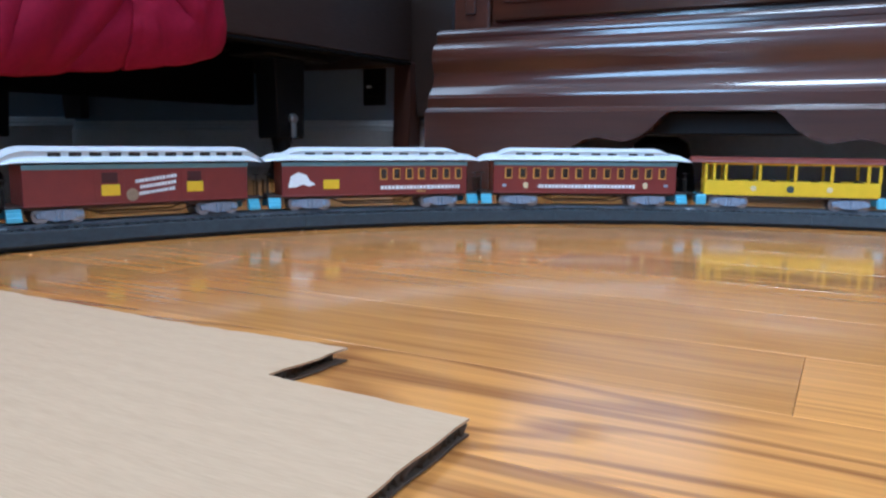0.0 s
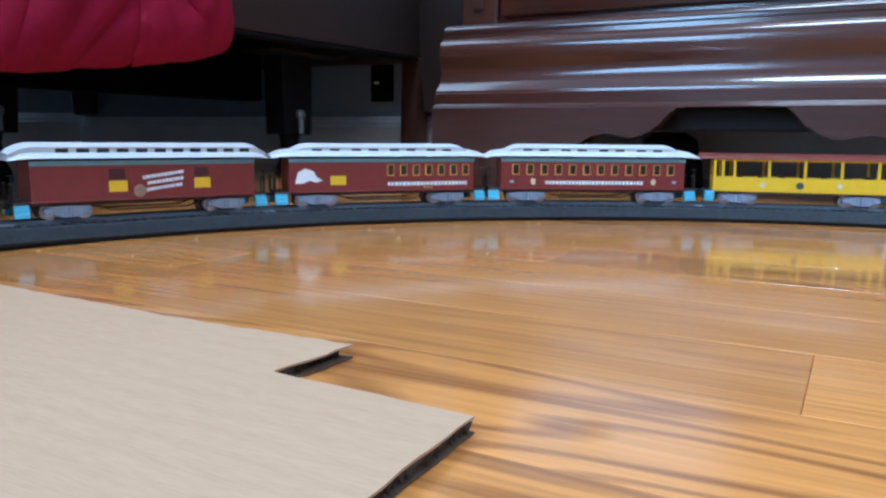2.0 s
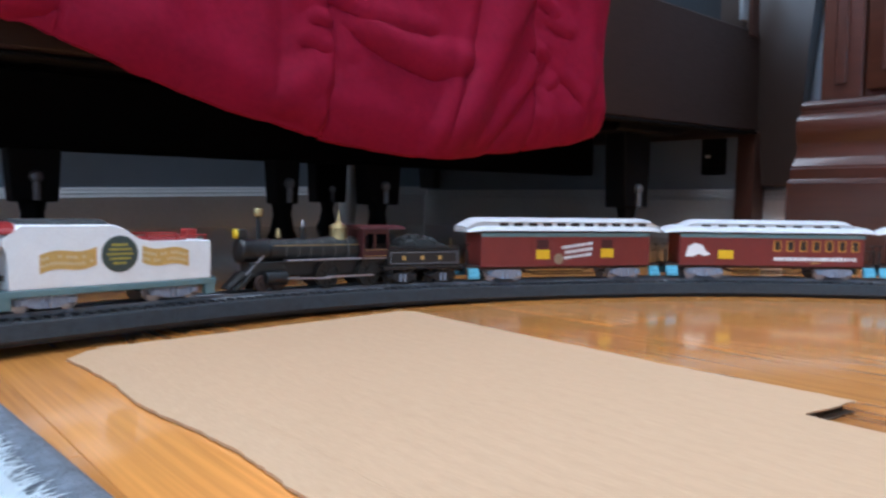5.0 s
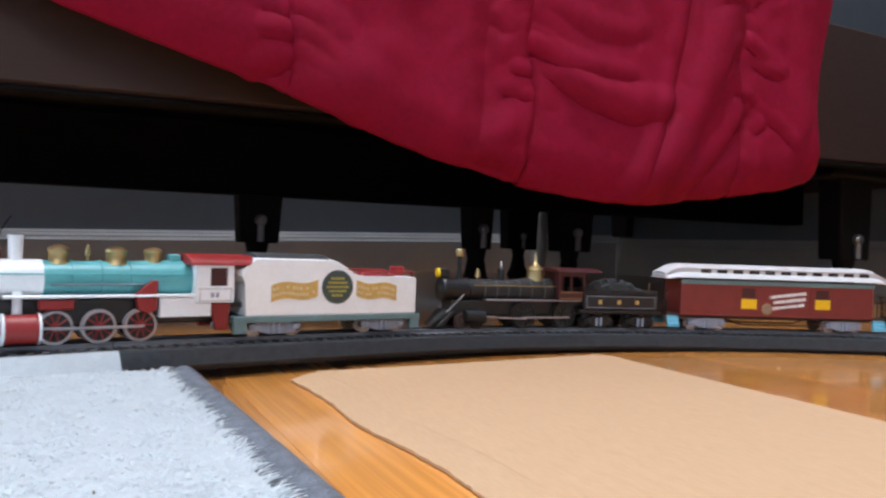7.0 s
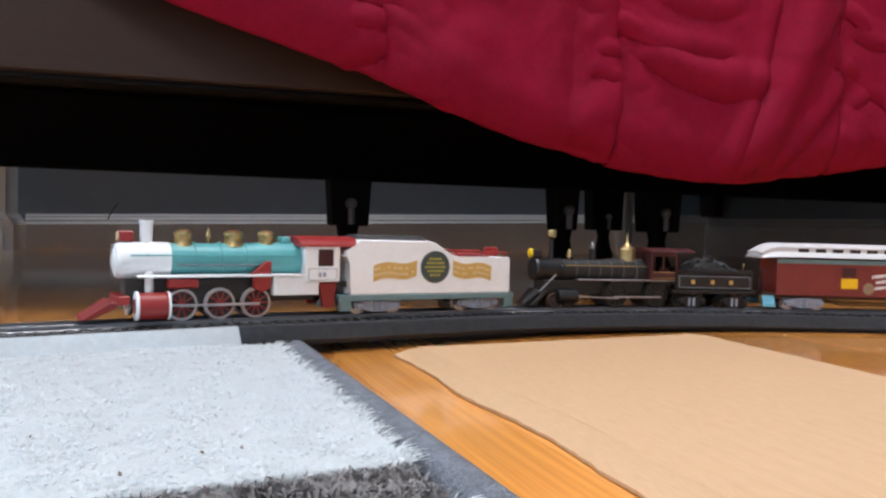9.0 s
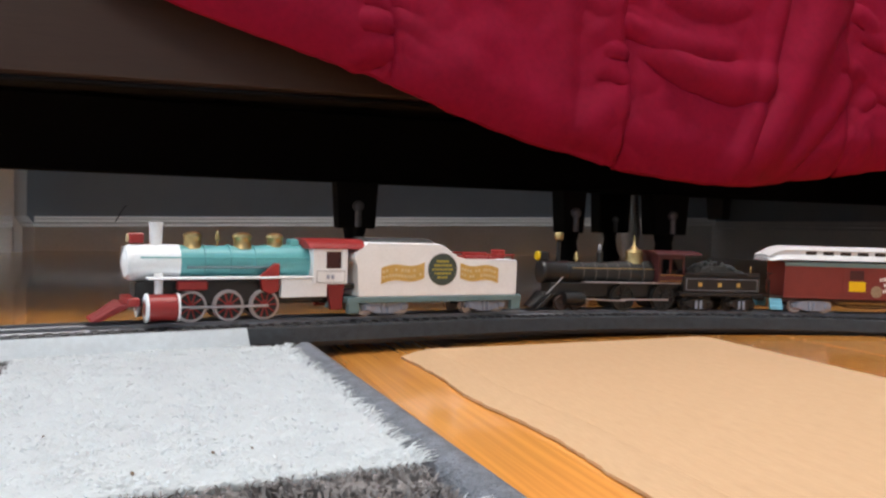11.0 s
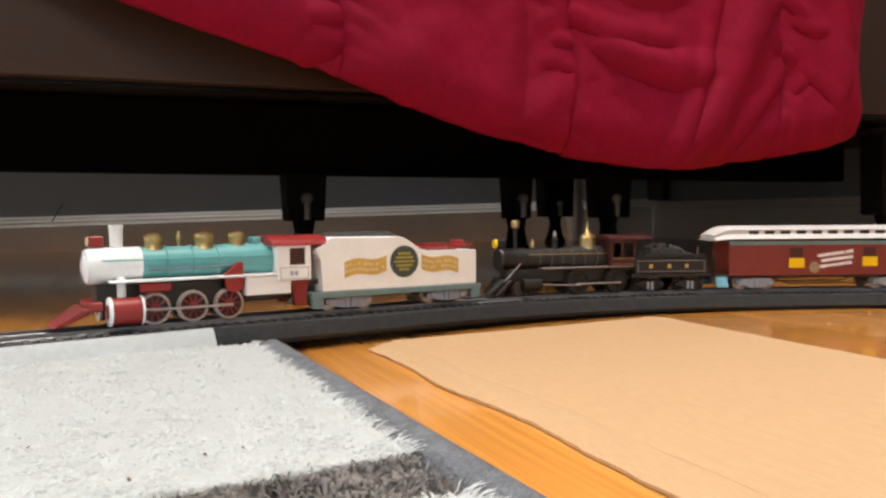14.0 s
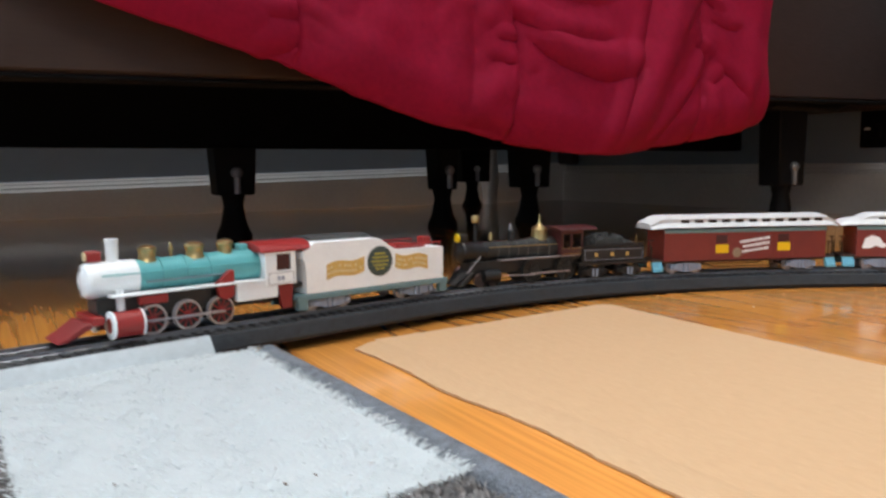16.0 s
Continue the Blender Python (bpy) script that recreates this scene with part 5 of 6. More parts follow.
lathe(bm, [(0.0012, BZ + 0.0140), (0.0010, BZ + 0.0165), (0.0004, BZ + 0.0178)], (-0.0430, 0, 0), seg=10)
A("dome_cap", bm, T_wheel, dm)
bm = B()
lathe(bm, [(0.0062, BZ + 0.0060), (0.0056, BZ + 0.0080), (0.0054, BZ + 0.0125), (0.0058, BZ + 0.0130), (0.0050, BZ + 0.0146), (0.0026, BZ + 0.0158), (0.0009, BZ + 0.0180), (0.0007, BZ + 0.0220), (0.0003, BZ + 0.0240)], (-0.0680, 0, 0), seg=18)
A("steam_dome", bm, T_brass, lab="tall polished brass steam dome")
for s in (1, -1):
    bm = B()
    box(bm, -0.099, -0.0270, *sorted((s * 0.0062, s * 0.0118)), 0.0168, 0.0176, 0.0002)
    A("running_board", bm, T_wheel)
    bm = B()
    rod(bm, (-0.020, s * 0.0078, BZ + 0.0030), (-0.078, s * 0.0084, BZ + 0.0030), 0.0003)
    A("handrail", bm, T_brass, boil)
    bm = B()
    lathe(bm, [(0.0026, -0.0130), (0.0040, -0.0133), (0.0040, -0.0262), (0.0026, -0.0265)], (0, s * 0.0102, 0.0072), "x", 16)
    A("cylinder", bm, T_black)
    bm = B()
    rod(bm, (-0.0030, s * 0.0070, 0.0095), (-0.0145, s * 0.0062, 0.0200), 0.0005)
    A("brace", bm, T_wheel)
    for x in (-0.0125, -0.0225):
        A("pilot_wheel", wheel_bm(x, s * 0.0085, 0.0044), T_under)
    for x in (-0.0550, -0.0845):
        driver(A, x, s * 0.0088, 0.0082, T_dark, T_dark)
    bm = B()
    box(bm, -0.087, -0.052, *sorted((s * 0.0114, s * 0.0119)), 0.0062, 0.0074, 0.0002)
    A("coupling_rod", bm, T_wheel)
    bm = B()
    rod(bm, (-0.026, s * 0.0122, 0.0072), (-0.055, s * 0.0122, 0.0060), 0.0005)
    A("main_rod", bm, T_wheel)
bm = B()
box(bm, -0.100, -0.006, -0.0065, 0.0065, 0.0078, 0.0166, 0.0005)
A("frame", bm, T_black)
bm = B()
prism(bm, [(0.0045, 0.0012), (0.0005, 0.0012), (-0.0080, 0.0100), (-0.0050, 0.0105)], -0.0095, 0.0095, "y", 0.0003)
pil = A("pilot", bm, T_black)
for k in range(9):
    y = -0.0088 + 0.0022 * k
    bm = B()
    rod(bm, (0.0052, y * 0.5, 0.0014), (-0.0045, y, 0.0108), 0.0005, 6)
    A("slat", bm, T_black, pil)
bm = B()
box(bm, -0.0795, -0.0785, -0.0118, 0.0118, 0.0176, 0.0352)
cab = A("cab", bm, T_darkred, lab="dark maroon cab with window openings")
for s in (1, -1):
    for x0, x1, z0, z1 in ((-0.0985, -0.0785, 0.0176, 0.0232), (-0.0985, -0.0968, 0.0232, 0.0352), (-0.0885, -0.0868, 0.0232, 0.0352), (-0.0803, -0.0785, 0.0232, 0.0352), (-0.0968, -0.0803, 0.0325, 0.0352)):
        bm = B()
        box(bm, x0, x1, *sorted((s * 0.0112, s * 0.0119)), z0, z1, 0.0002)
        A("cab_side", bm, T_darkred, cab)
    bm = B()
    for x0, x1, z0, z1 in ((-0.0970, -0.0800, 0.0186, 0.0188), (-0.0970, -0.0800, 0.0224, 0.0226)):
        box(bm, x0, x1, *sorted((s * 0.0119, s * 0.01205)), z0, z1)
    A("lining", bm, T_gold, cab, smooth=0)
bm = B()
prism(bm, hood(0.0132, 0.0352, 0.0378), -0.1110, -0.0765, "x", 0.0002)
A("cab_roof", bm, T_darkred)
bm = B()
box(bm, -0.109, -0.0795, -0.010, 0.010, 0.0145, 0.0174)
A("cab_floor", bm, T_black)
coupler(A, -0.104, -1)

ten2, A = vehicle("tender", 0.3440, 0.061, 0.032, "small black old-time model tender heaped with coal", "model train", "vehicles of the model train", 0.98, 0.95)
bm = B()
box(bm, -0.0585, -0.0030, -0.0130, 0.0130, 0.0125, 0.0232, 0.0006)
body = A("tank", bm, T_black)
bm = B()
for s in (1, -1):
    for z in (0.0240, 0.0255):
        rod(bm, (-0.004, s * 0.0126, z), (-0.058, s * 0.0126, z), 0.0005)
A("coal_rail", bm, T_black, body)
for s in (1, -1):
    bm = B()
    for z in (0.0140, 0.0215):
        box(bm, -0.0565, -0.0050, *sorted((s * 0.0130, s * 0.01315)), z, z + 0.0003)
    for x in (-0.0565, -0.0053):
        box(bm, x, x + 0.0003, *sorted((s * 0.0130, s * 0.01315)), 0.0140, 0.0218)
    A("lining", bm, T_truck, body, smooth=0)
    bm = B()
    for x in (-0.0150, -0.0290, -0.0425):
        box(bm, x - 0.0013, x + 0.0013, *sorted((s * 0.0130, s * 0.01325)), 0.0165, 0.0192)
    A("marking", bm, T_gold, body, smooth=0)
bm = B()
rcoal = random.Random(9)
for k in range(150):
    x, y = rcoal.uniform(-0.050, -0.010), rcoal.uniform(-0.010, 0.010)
    h = 0.0240 + 0.0085 * max(0, 1 - ((x + 0.030) / 0.022) ** 2) * max(0, 1 - (y / 0.012) ** 2)
    bmesh.ops.create_icosphere(bm, subdivisions=1, radius=rcoal.uniform(0.0010, 0.0019), matrix=Matrix.Translation((x, y, h)) @ Euler((k, k * 2, k * 3)).to_matrix().to_4x4() @ Matrix.Diagonal((1, rcoal.uniform(0.6, 1), rcoal.uniform(0.6, 1), 1)))
tagged(A("coal_load", bm, T_coal, lab="heap of grey-green coal", smooth=0), kind="stuff")
bm = B()
prism(bm, [(-0.052, 0.0232), (-0.032, 0.0300), (-0.024, 0.0300), (-0.008, 0.0232)], -0.009, 0.009, "y")
A("coal_base", bm, T_coal)
bm = B()
box(bm, -0.061, 0.0, -0.0135, 0.0135, 0.0100, 0.0123, 0.0003)
A("frame", bm, T_black)
bm = B()
rod(bm, (-0.054, 0.008, 0.0232), (-0.054, 0.008, 0.0300), 0.0004)
lathe(bm, [(0.0007, 0.0295), (0.0007, 0.0308)], (-0.054, 0.008, 0), seg=8)
A("brake_staff", bm, T_brass)
bogie(A, -0.0145, 0.0150, T_black)
bogie(A, -0.0455, 0.0150, T_black)
coupler(A, 0.0, 1), coupler(A, -0.061, -1)


# ---- passenger cars
def roof_white(add, L, ov, n_win, z0, style):
    """Clerestory roof with turned-down ends and a row of small dark lights in its upper deck."""
    w = 0.0163
    bm = B()
    # lower deck, lofted along the car so that the ends curve down
    n = 26
    rings = []
    for i in range(n + 1):
        f = i / n
        x = -f * L
        e = min(f, 1 - f) * L
        k = min(1.0, e / 0.011)
        lift = math.sin(k * math.pi / 2)
        ww = w * (0.90 + 0.10 * lift)
        zz = z0 + 0.0002 + 0.0012 * lift
        rings.append([bm.verts.new((x, ww * math.cos(math.pi * j / 10), zz + (0.0020 + 0.0028 * lift) * math.sin(math.pi * j / 10))) for j in range(11)])
    for a, b in zip(rings, rings[1:]):
        for j in range(10):
            bm.faces.new((a[j], a[j + 1], b[j + 1], b[j]))
        bm.faces.new((a[0], b[0], b[10], a[10]))
    bm.faces.new(rings[0]), bm.faces.new(rings[-1][::-1])
    rf_ = add("roof", bm, T_cream, lab="white clerestory roof")
    # upper deck
    bm = B()
    e0, cw = 0.013 if style else 0.0, 0.0100 if style else 0.0118
    prof = [(0.0, -0.0015), (0.0035, 0.0010), (0.0080, 0.0032), (0.0120, 0.0040)]
    xs = [e0 + p for p, _ in prof] + [L - e0 - p for p, _ in reversed(prof)]
    hs = [h for _, h in prof] + [h for _, h in reversed(prof)]
    rings = []
    for x, h in zip(xs, hs):
        zb = z0 + 0.0025
        rings.append([bm.verts.new(p) for p in ((-x, cw, zb), (-x, cw, zb + 0.0018 + h * 0.75), (-x, cw + 0.0012, zb + 0.0020 + h * 0.75), (-x, cw * 0.6, zb + 0.0032 + h), (-x, 0, zb + 0.0036 + h), (-x, -cw * 0.6, zb + 0.0032 + h), (-x, -cw - 0.0012, zb + 0.0020 + h * 0.75), (-x, -cw, zb + 0.0018 + h * 0.75), (-x, -cw, zb))])
    for a, b in zip(rings, rings[1:]):
        for j in range(8):
            bm.faces.new((a[j], a[j + 1], b[j + 1], b[j]))
    bm.faces.new(rings[0]), bm.faces.new(rings[-1][::-1])
    add("clerestory", bm, T_cream, rf_)
    if style:
        # four pairs of narrow lights
        step = (L - 2 * e0 - 0.050) / 3
        lights = [(e0 + 0.025 + step * k + d, 0.0034, 0.0046, 0.0064) for k in range(4) for d in (-0.0062, 0.0062)]
    else:
        x0, x1 = 0.0290, L - 0.0165
        lights = [(x0 + (x1 - x0) * k / (n_win - 1), 0.0036, 0.0036, 0.0068) for k in range(n_win)]
    for x, ln, za, zb in lights:
        for s in (1, -1):
            bm = B()
            box(bm, -x - ln, -x + ln, *sorted((s * (cw - 0.0004), s * (cw + 0.0005))), z0 + za, z0 + zb, 0.0002)
            add("roof_light", bm, T_pane, rf_)


def platform_end(add, x, d, L):
    """Open end platform: deck, blue steps, railing and brake wheel."""
    bm = B()
    box(bm, min(x, x + d * 0.0095), max(x, x + d * 0.0095), -0.0128, 0.0128, 0.0092, 0.0106, 0.0003)
    pf = add("platform", bm, T_under)
    for s in (1, -1):
        # a solid flight of three treads under the deck
        bm = B()
        a, b = sorted((x + d * 0.0010, x + d * 0.0092))
        prism(bm, [(s * 0.0106, 0.0091), (s * 0.0128, 0.0091), (s * 0.0128, 0.0070), (s * 0.0140, 0.0070), (s * 0.0140, 0.0046), (s * 0.0152, 0.0046), (s * 0.0152, 0.0020), (s * 0.0118, 0.0020)], a, b, "x", 0.0002)
        add("steps", bm, T_blue, pf, "blue end steps")
    bm = B()
    xe = x + d * 0.0090
    rod(bm, (xe, -0.0115, 0.0205), (xe, -0.004, 0.0205), 0.0004)
    add("railing", bm, T_black, pf)
    bm = B()
    rod(bm, (xe, 0.004, 0.0205), (xe, 0.0115, 0.0205), 0.0004)
    add("railing", bm, T_black, pf)
    for y in (-0.0115, -0.006, 0.006, 0.0115):
        bm = B()
        rod(bm, (xe, y, 0.0105), (xe, y, 0.0203), 0.0004)
        add("baluster", bm, T_black, pf)
    bm = B()
    rod(bm, (xe, 0.0095, 0.0105), (xe, 0.0095, 0.0250), 0.0004)
    lathe(bm, [(0.0024, 0.0246), (0.0024, 0.0252)], (xe, 0.0095, 0), seg=14)
    add("brake_wheel", bm, T_black, pf)


def carriage(off, L, ov, kind, label, n_win, n_roof, fx, fz):
    root, A = vehicle("passenger_car" if kind != "baggage" else "baggage_car", off, L, L - 0.06, label, "model train", "vehicles of the model train", fx, fz)
    x0, x1 = -ov, -L + ov
    zb, zt = 0.0098, 0.0335
    bm = B()
    box(bm, x1, x0, -0.0143, 0.0143, zb, zt - 0.0008, 0.0004)
    body = A("body", bm, T_maroon)
    for s in (1, -1):
        bm = B()
        box(bm, x1 - 0.0002, x0 + 0.0002, *sorted((s * 0.0143, s * 0.0148)), zt - 0.0034, zt - 0.0006, 0.0002)
        A("letterboard", bm, T_tealgrey, body)
        bm = B()
        box(bm, x1 - 0.0002, x0 + 0.0002, *sorted((s * 0.0143, s * 0.0147)), zb, zb + 0.0010, 0.0002)
        A("sill", bm, T_maroon, body)
    roof_white(A, L, ov, n_roof, zt - 0.0006, kind != "baggage")
    bm = B()
    box(bm, x1, x0, -0.0110, 0.0110, 0.0078, 0.0097)
    for s in (1, -1):
        rod(bm, (x0 - 0.034, s * 0.0085, 0.0078), (x0 - 0.046, s * 0.0085, 0.0040), 0.0005)
        rod(bm, (x0 - 0.046, s * 0.0085, 0.0040), (x1 + 0.046, s * 0.0085, 0.0040), 0.0005)
        rod(bm, (x1 + 0.046, s * 0.0085, 0.0040), (x1 + 0.034, s * 0.0085, 0.0078), 0.0005)
    A("underframe", bm, T_under)
    platform_end(A, x0, 1, L), platform_end(A, x1, -1, L)
    bogie(A, x0 - 0.0200, 0.0200), bogie(A, x1 + 0.0200, 0.0200)
    coupler(A, x0 + 0.0075, 1), coupler(A, x1 - 0.0075, -1)

    def yellow_square(x, z=0.0165):
        for s in (1, -1):
            bm = B()
            box(bm, x - 0.0056, x + 0.0056, *sorted((s * 0.0143, s * 0.0147)), z - 0.0032, z + 0.0032, 0.0002)
            A("side_placard", bm, T_yellow, body, "plain yellow square")

    def windows(xa, xb, n):
        for k in range(n):
            x = xa + (xb - xa) * k / (n - 1)
            for s in (1, -1):
                bm = B()
                box(bm, x - 0.0026, x + 0.0026, *sorted((s * 0.0143, s * 0.01445)), 0.0210, 0.0282)
                w = A("window", bm, T_pane, body)
                bm = B()
                for p, q, r, t in ((x + 0.0019, x + 0.0027, 0.0206, 0.0284), (x - 0.0027, x - 0.0023, 0.0206, 0.0284), (x - 0.0023, x + 0.0019, 0.0206, 0.0213), (x - 0.0023, x + 0.0019, 0.0280, 0.0284)):
                    box(bm, p, q, *sorted((s * 0.01445, s * 0.0148)), r, t)
                A("window_frame", bm, T_winyellow, w, smooth=0)

    def door_shade(x):
        for s in (1, -1):
            bm = B()
            box(bm, x - 0.0088, x + 0.0088, *sorted((s * 0.0143, s * 0.0145)), 0.0112, 0.0290, 0.0001)
            door = A("sliding_door", bm, T_maroon, body)
            bm = B()
            box(bm, x - 0.0048, x + 0.0048, *sorted((s * 0.0145, s * 0.01465)), 0.0222, 0.0282, 0.0001)
            A("door_panel", bm, T_darkred, door, "dark maroon upper panel")
    bm = B()
    mid = -L / 2
    if kind == "baggage":
        door_shade(mid + 0.022), door_shade(mid - 0.032)
        yellow_square(mid + 0.0215, 0.0180), yellow_square(mid - 0.0325, 0.0187)
        bars(A, body, T_white, mid - 0.0215, mid + 0.0070, 0.0205, 0.0145, 3, 0.0022, rt, -0.12)
        bm.free()
        bm = B()
        lathe(bm, [(0.0038, 0.0), (0.0038, 0.0002)], (mid + 0.0085, 0.0145, 0.0150), "y", 18)
        A("emblem", bm, T_tan, body)
    elif kind == "combine":
        yellow_square(x0 - 0.034, 0.0178)
        # plain white badge shape
        prism(bm, [(x0 - 0.0040, 0.0160), (x0 - 0.0060, 0.0235), (x0 - 0.0110, 0.0262), (x0 - 0.0165, 0.0245), (x0 - 0.0190, 0.0205), (x0 - 0.0230, 0.0180), (x0 - 0.0185, 0.0165), (x0 - 0.0140, 0.0180), (x0 - 0.0095, 0.0160)], 0.0143, 0.0146, "y")
        A("badge", bm, T_white, body, "white painted badge", 0)
        windows(x0 - 0.072, x1 + 0.0070, 7)
        bars(A, body, T_white, x1 + 0.006, x0 - 0.0700, 0.0150, 0.0144, 1, 0.0030, rt, 0, chunk=0.0022)
        bars(A, body, T_gold, x1 + 0.033, x1 + 0.040, 0.0122, 0.0144, 1, 0.0012, rt)
    else:
        windows(x0 - 0.0110, x1 + 0.0110, n_win)
        bars(A, body, T_white, x1 + 0.032, x0 - 0.033, 0.0150, 0.0144, 1, 0.0030, rt, 0, chunk=0.0022)
        for x, hh in ((x0 - 0.024, 0.0030), (x1 + 0.024, 0.0030)):
            b2 = B()
            prism(b2, [(x - 0.0016, 0.0135), (x + 0.0010, 0.0135), (x + 0.0020, 0.0165), (x + 0.0004, 0.0182), (x - 0.0020, 0.0172)], 0.0143, 0.0146, "y")
            A("motif", b2, T_goldpale, body, "pale gold motif", 0)
        for x in (x0 - 0.008, x1 + 0.008):
            b2 = B()
            box(b2, x - 0.0015, x + 0.0015, 0.0143, 0.0146, 0.0146, 0.0166)
            A("number_bar", b2, T_truck, body, smooth=0)
        bm.free()
    return root


carriage(0.4110, 0.162, 0.0105, "baggage", "maroon model baggage car with white roof and yellow squares", 0, 11, 0.955, 1.02)
carriage(0.5725, 0.160, 0.0115, "combine", "maroon model passenger car with white badge and seven windows", 7, 8, 1.01, 1.02)
carriage(0.7365, 0.162, 0.0115, "coach", "maroon model passenger coach with twelve yellow framed windows", 12, 8, 1.02, 1.03)

# ---- open yellow excursion car
exc, A = vehicle("open_car", 0.9032, 0.142, 0.085, "bright yellow open-sided model car with red roof", "model train", "vehicles of the model train", 1.04, 1.03)
L = 0.142
bm = B()
box(bm, -L + 0.008, -0.008, -0.0138, 0.0138, 0.0086, 0.0104, 0.0003)
A("deck", bm, T_under)
for s in (1, -1):
    bm = B()
    box(bm, -L + 0.012, -0.012, *sorted((s * 0.0130, s * 0.0140)), 0.0098, 0.0205, 0.0003)
    side = A("side", bm, T_yellow)
    for x in (-0.0128, -0.0185, -0.0265, -0.0500, -0.0740, -0.0980, -0.1215, -0.1292):
        bm = B()
        box(bm, x - 0.0010, x + 0.0010, *sorted((s * 0.0128, s * 0.0141)), 0.0205, 0.0335, 0.0002)
        A("post", bm, T_yellow)
    bm = B()
    box(bm, -L + 0.012, -0.012, *sorted((s * 0.0124, s * 0.0138)), 0.0322, 0.0338, 0.0002)
    A("valance", bm, T_yellow)
    bm = B()
    lathe(bm, [(0.0026, 0.0), (0.0026, 0.0002)], (-L / 2, 0.0141 if s > 0 else -0.0143, 0.0150), "y", 18)
    A("emblem", bm, T_green, side)
    for x in (-0.046, -0.097):
        bm = B()
        lathe(bm, [(0.0021, 0.0), (0.0021, 0.0002)], (x, 0.0141 if s > 0 else -0.0143, 0.0152), "y", 16)
        A("motif", bm, T_goldpale, side)
    for x in (-0.010, -L + 0.010):
        bm = B()
        box(bm, x - 0.0035, x + 0.0035, *sorted((s * 0.0115, s * 0.0148)), 0.0022, 0.0100, 0.0006)
        A("steps", bm, T_blue)
for k in range(7):
    x = -0.028 - 0.0145 * k
    bm = B()
    box(bm, x - 0.0040, x + 0.0010, -0.0120, 0.0120, 0.0104, 0.0150, 0.0004)
    box(bm, x - 0.0046, x - 0.0034, -0.0120, 0.0120, 0.0150, 0.0215, 0.0003)
    A("bench", bm, T_under)
for x in (-0.0125, -L + 0.0125):
    bm = B()
    box(bm, x - 0.0006, x + 0.0006, -0.0130, 0.0130, 0.0104, 0.0205)
    A("end_panel", bm, T_yellow)
bm = B()
prism(bm, hood(0.0162, 0.0336, 0.0378), -L + 0.002, -0.002, "x", 0.0003)
A("roof", bm, T_roofred, lab="brick red roof")
bogie(A, -0.0300, 0.0180), bogie(A, -L + 0.0300, 0.0180)
coupler(A, -0.008, 1), coupler(A, -L + 0.008, -1)


# ---- flat cars
def flat_car(off):
    L = 0.168
    root, A = vehicle("flat_car", off, L, 0.10, "lime yellow model flat car loaded with brown crates", "model train", "vehicles of the model train", 1.04, 1.03)
    bm = B()
    box(bm, -L, 0.0, -0.0145, 0.0145, 0.0118, 0.0132, 0.0003)
    A("deck", bm, T_teal)
    for s in (1, -1):
        bm = B()
        prism(bm, [(-0.001, 0.0086), (-0.001, 0.0117), (-L + 0.001, 0.0117), (-L + 0.001, 0.0086), (-L + 0.040, 0.0086), (-L + 0.055, 0.0050), (-0.055, 0.0050), (-0.040, 0.0086)], *sorted((s * 0.0132, s * 0.0142)), "y", 0.0003)
        A("side_sill", bm, T_lime)
        for x in (-0.006, -L + 0.006):
            bm = B()
            lathe(bm, [(0.0016, 0.0), (0.0016, 0.0004), (0.0008, 0.0005)], (x, 0.0143 if s > 0 else -0.0148, 0.0098), "y", 12)
            A("end_fitting", bm, T_truck)
    x = -0.020
    k = 0
    while x > -L + 0.030:
        w = (0.022, 0.027, 0.024, 0.030)[k % 4]
        bm = B()
        box(bm, x - w + 0.0004, x, -0.0120, 0.0120, 0.0133, 0.0276 + 0.0006 * (k % 3), 0.0006)
        A("crate", bm, T_load)
        x -= w
        k += 1
    for xx in (-0.004, -L + 0.004):
        bm = B()
        rod(bm, (xx, 0.009, 0.0130), (xx, 0.009, 0.0200), 0.0004)
        lathe(bm, [(0.0024, 0.0196), (0.0024, 0.0202)], (xx, 0.009, 0), seg=12)
        A("brake_wheel", bm, T_black)
    bogie(A, -0.0240, 0.0180), bogie(A, -L + 0.0240, 0.0180)
    coupler(A, 0.0, 1), coupler(A, -L, -1)


flat_car(1.0540)
flat_car(1.2320)

# ------------------------------------------------------------ floor boards
floor = empty("floor")
tagged(floor, "glossy honey-coloured oak strip floor", "floor", kind="structure")
bm = B()
box(bm, ROOM_X0 - 0.1, ROOM_X1 + 0.1, ROOM_Y0 - 0.1, ROOM_Y1 + 0.1, -0.06, -0.0022)
part("subfloor", bm, M_core, floor, smooth=0)
PW, GAP = 0.0572, 0.00016
LENGTHS = (0.42, 0.56, 0.74, 0.92)
board_mesh = {}


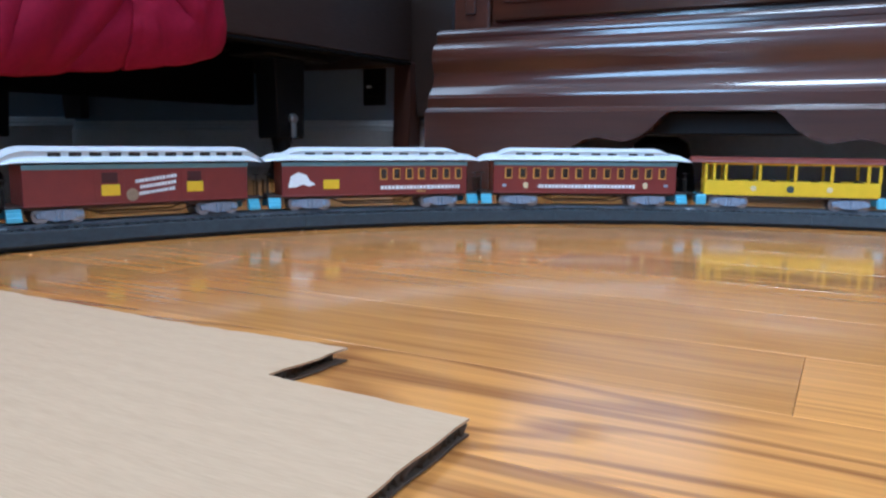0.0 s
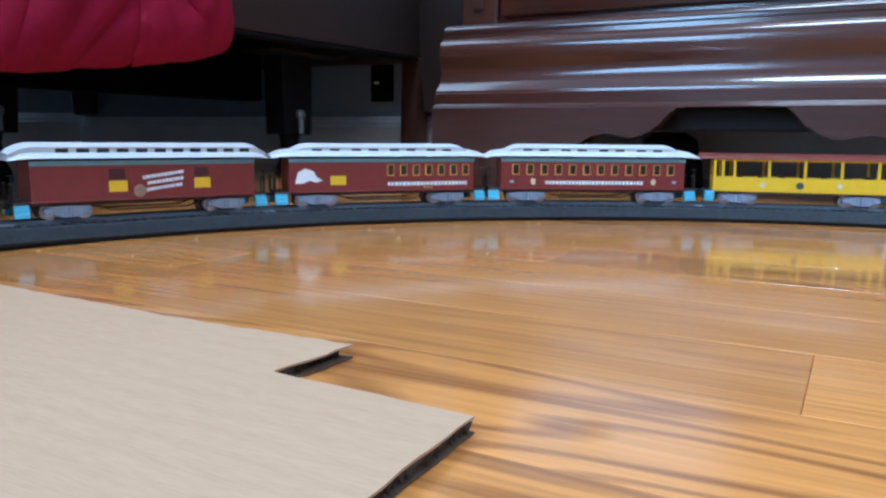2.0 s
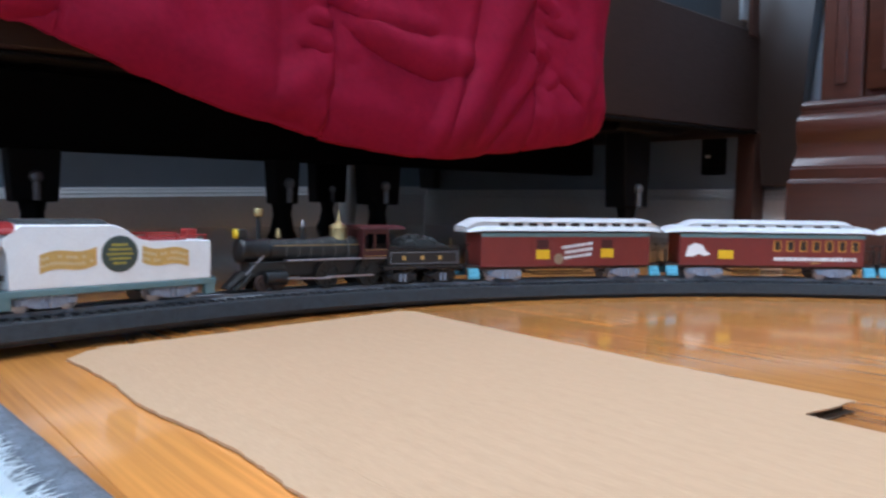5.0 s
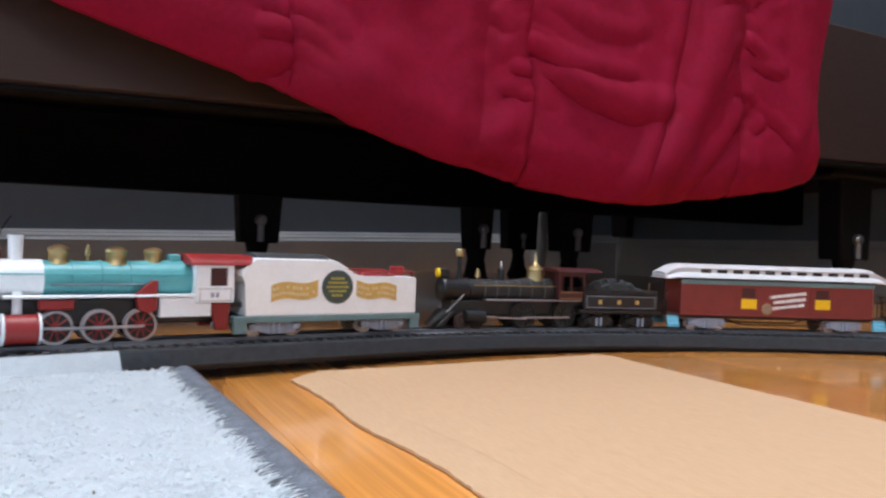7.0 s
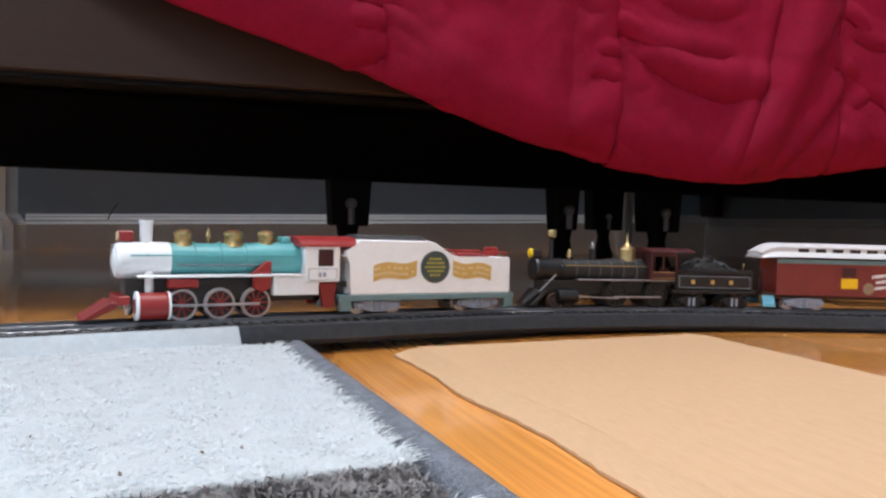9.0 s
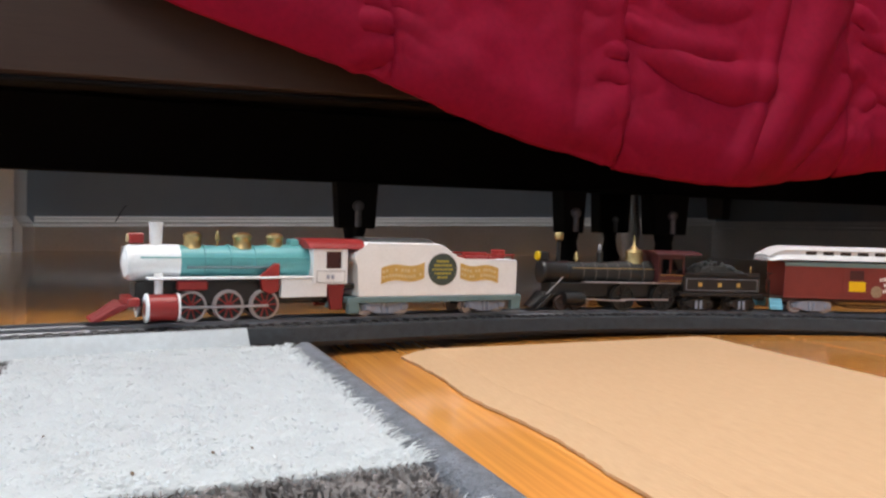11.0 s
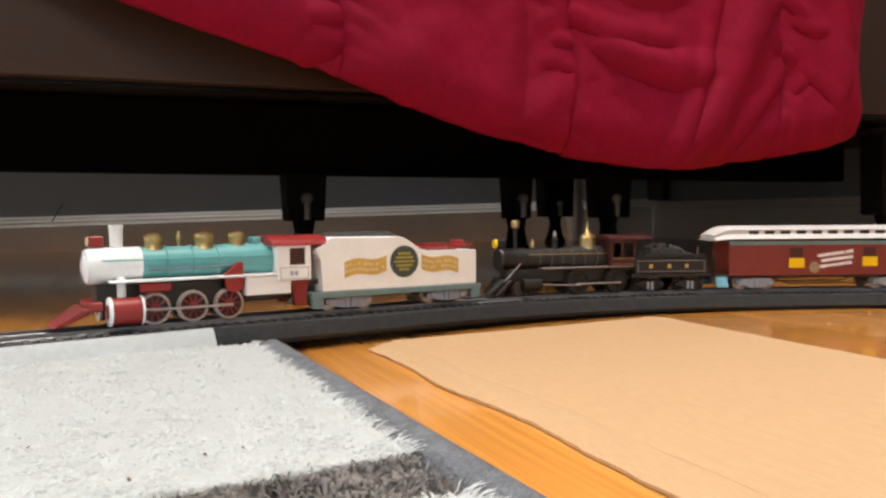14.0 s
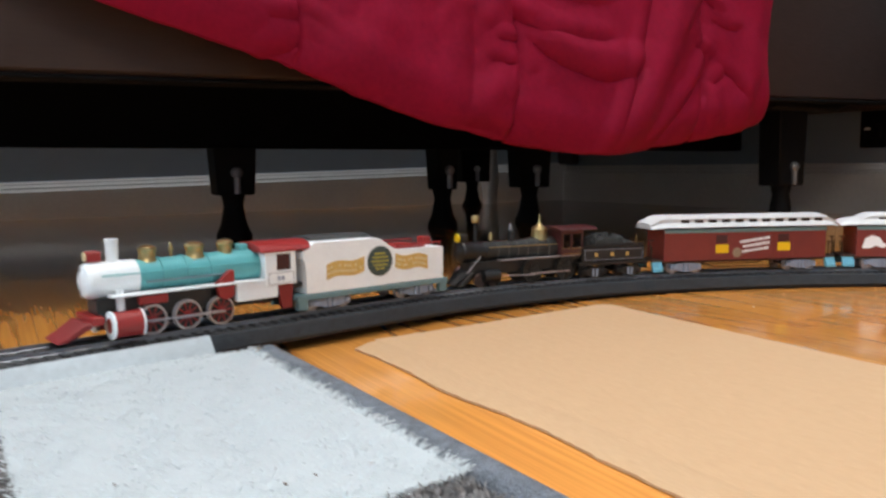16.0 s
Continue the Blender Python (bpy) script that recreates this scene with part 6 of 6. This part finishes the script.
def board_data(L):
    if L not in board_mesh:
        b_ = B()
        x0, x1, y0, y1, c = GAP / 2, PW - GAP / 2, GAP / 2, L - GAP / 2, 0.00014
        low = [b_.verts.new(p) for p in ((x0, y0, -0.002), (x1, y0, -0.002), (x1, y1, -0.002), (x0, y1, -0.002))]
        mid = [b_.verts.new(p) for p in ((x0, y0, -c), (x1, y0, -c), (x1, y1, -c), (x0, y1, -c))]
        top = [b_.verts.new(p) for p in ((x0 + c, y0 + c, 0), (x1 - c, y0 + c, 0), (x1 - c, y1 - c, 0), (x0 + c, y1 - c, 0))]
        for a, b in ((low, mid), (mid, top)):
            for i in range(4):
                j = (i + 1) % 4
                b_.faces.new((a[i], a[j], b[j], b[i]))
        b_.faces.new(top)
        me = bpy.data.meshes.new("plank")
        b_.to_mesh(me)
        b_.free()
        me.materials.append(M_floor)
        board_mesh[L] = me
    return board_mesh[L]


rf = random.Random(11)
far_v, far_f = [], []
first = 0.356 - PW * 43
for i in range(62):
    x = first + PW * i
    if x > ROOM_X1 + 0.02:
        break
    fixed = {43: -0.024, 44: 0.252}.get(i)
    y = (fixed if fixed is not None else rf.uniform(-0.4, 0.0))
    # lay boards both ways from one joint
    spans, yy = [], y
    while yy < ROOM_Y1 + 0.05:
        L = rf.choice(LENGTHS)
        spans.append((yy, L))
        yy += L
    yy = y
    while yy > ROOM_Y0 - 0.05:
        L = rf.choice(LENGTHS)
        yy -= L
        spans.append((yy, L))
    for yy, L in spans:
        if x + PW < ROOM_X0 - 0.05 or yy > ROOM_Y1 + 0.05 or yy + L < ROOM_Y0 - 0.05:
            continue
        if -0.45 < x < 1.05 and yy + L > -0.30 and yy < 0.95 and yy + L < ROOM_Y1 + 0.08:
            same_mesh("plank", board_data(L), floor, x, yy, 0)
        else:
            k = len(far_v)
            me = board_data(L)
            far_v += [(v.co.x + x, max(ROOM_Y0 - 0.06, min(ROOM_Y1 + 0.06, v.co.y + yy)), v.co.z) for v in me.vertices]
            far_f += [[k + q for q in p.vertices] for p in me.polygons]
me = bpy.data.meshes.new("far_planks")
me.from_pydata(far_v, [], far_f)
me.materials.append(M_floor)
ob = new("far_planks", me)
ob.parent = floor
tagged(ob, "oak floor strips", kind="stuff")

# pale crumbs of dust swept up against the track
rd = random.Random(21)
bm = B()
for k in range(60):
    a = rd.uniform(0.0, 1.15)
    r = TR - 0.0190 - abs(rd.gauss(0.004, 0.018)) - 0.002
    if k > 44:
        r -= rd.uniform(0.02, 0.15)
    p = (TCX + r * math.sin(a), TCY + r * math.cos(a), 0.0006)
    if p[0] < 0.345 and p[1] < 0.345:
        continue
    bmesh.ops.create_icosphere(bm, subdivisions=1, radius=rd.uniform(0.0002, 0.0005), matrix=Matrix.Translation(p) @ Matrix.Diagonal((1, rd.uniform(0.5, 1), 0.6, 1)))
tagged(link("dust_crumbs", bm, M_trim, smooth=0), "tiny pale crumbs of dust on the floor by the track", "dust", kind="stuff")
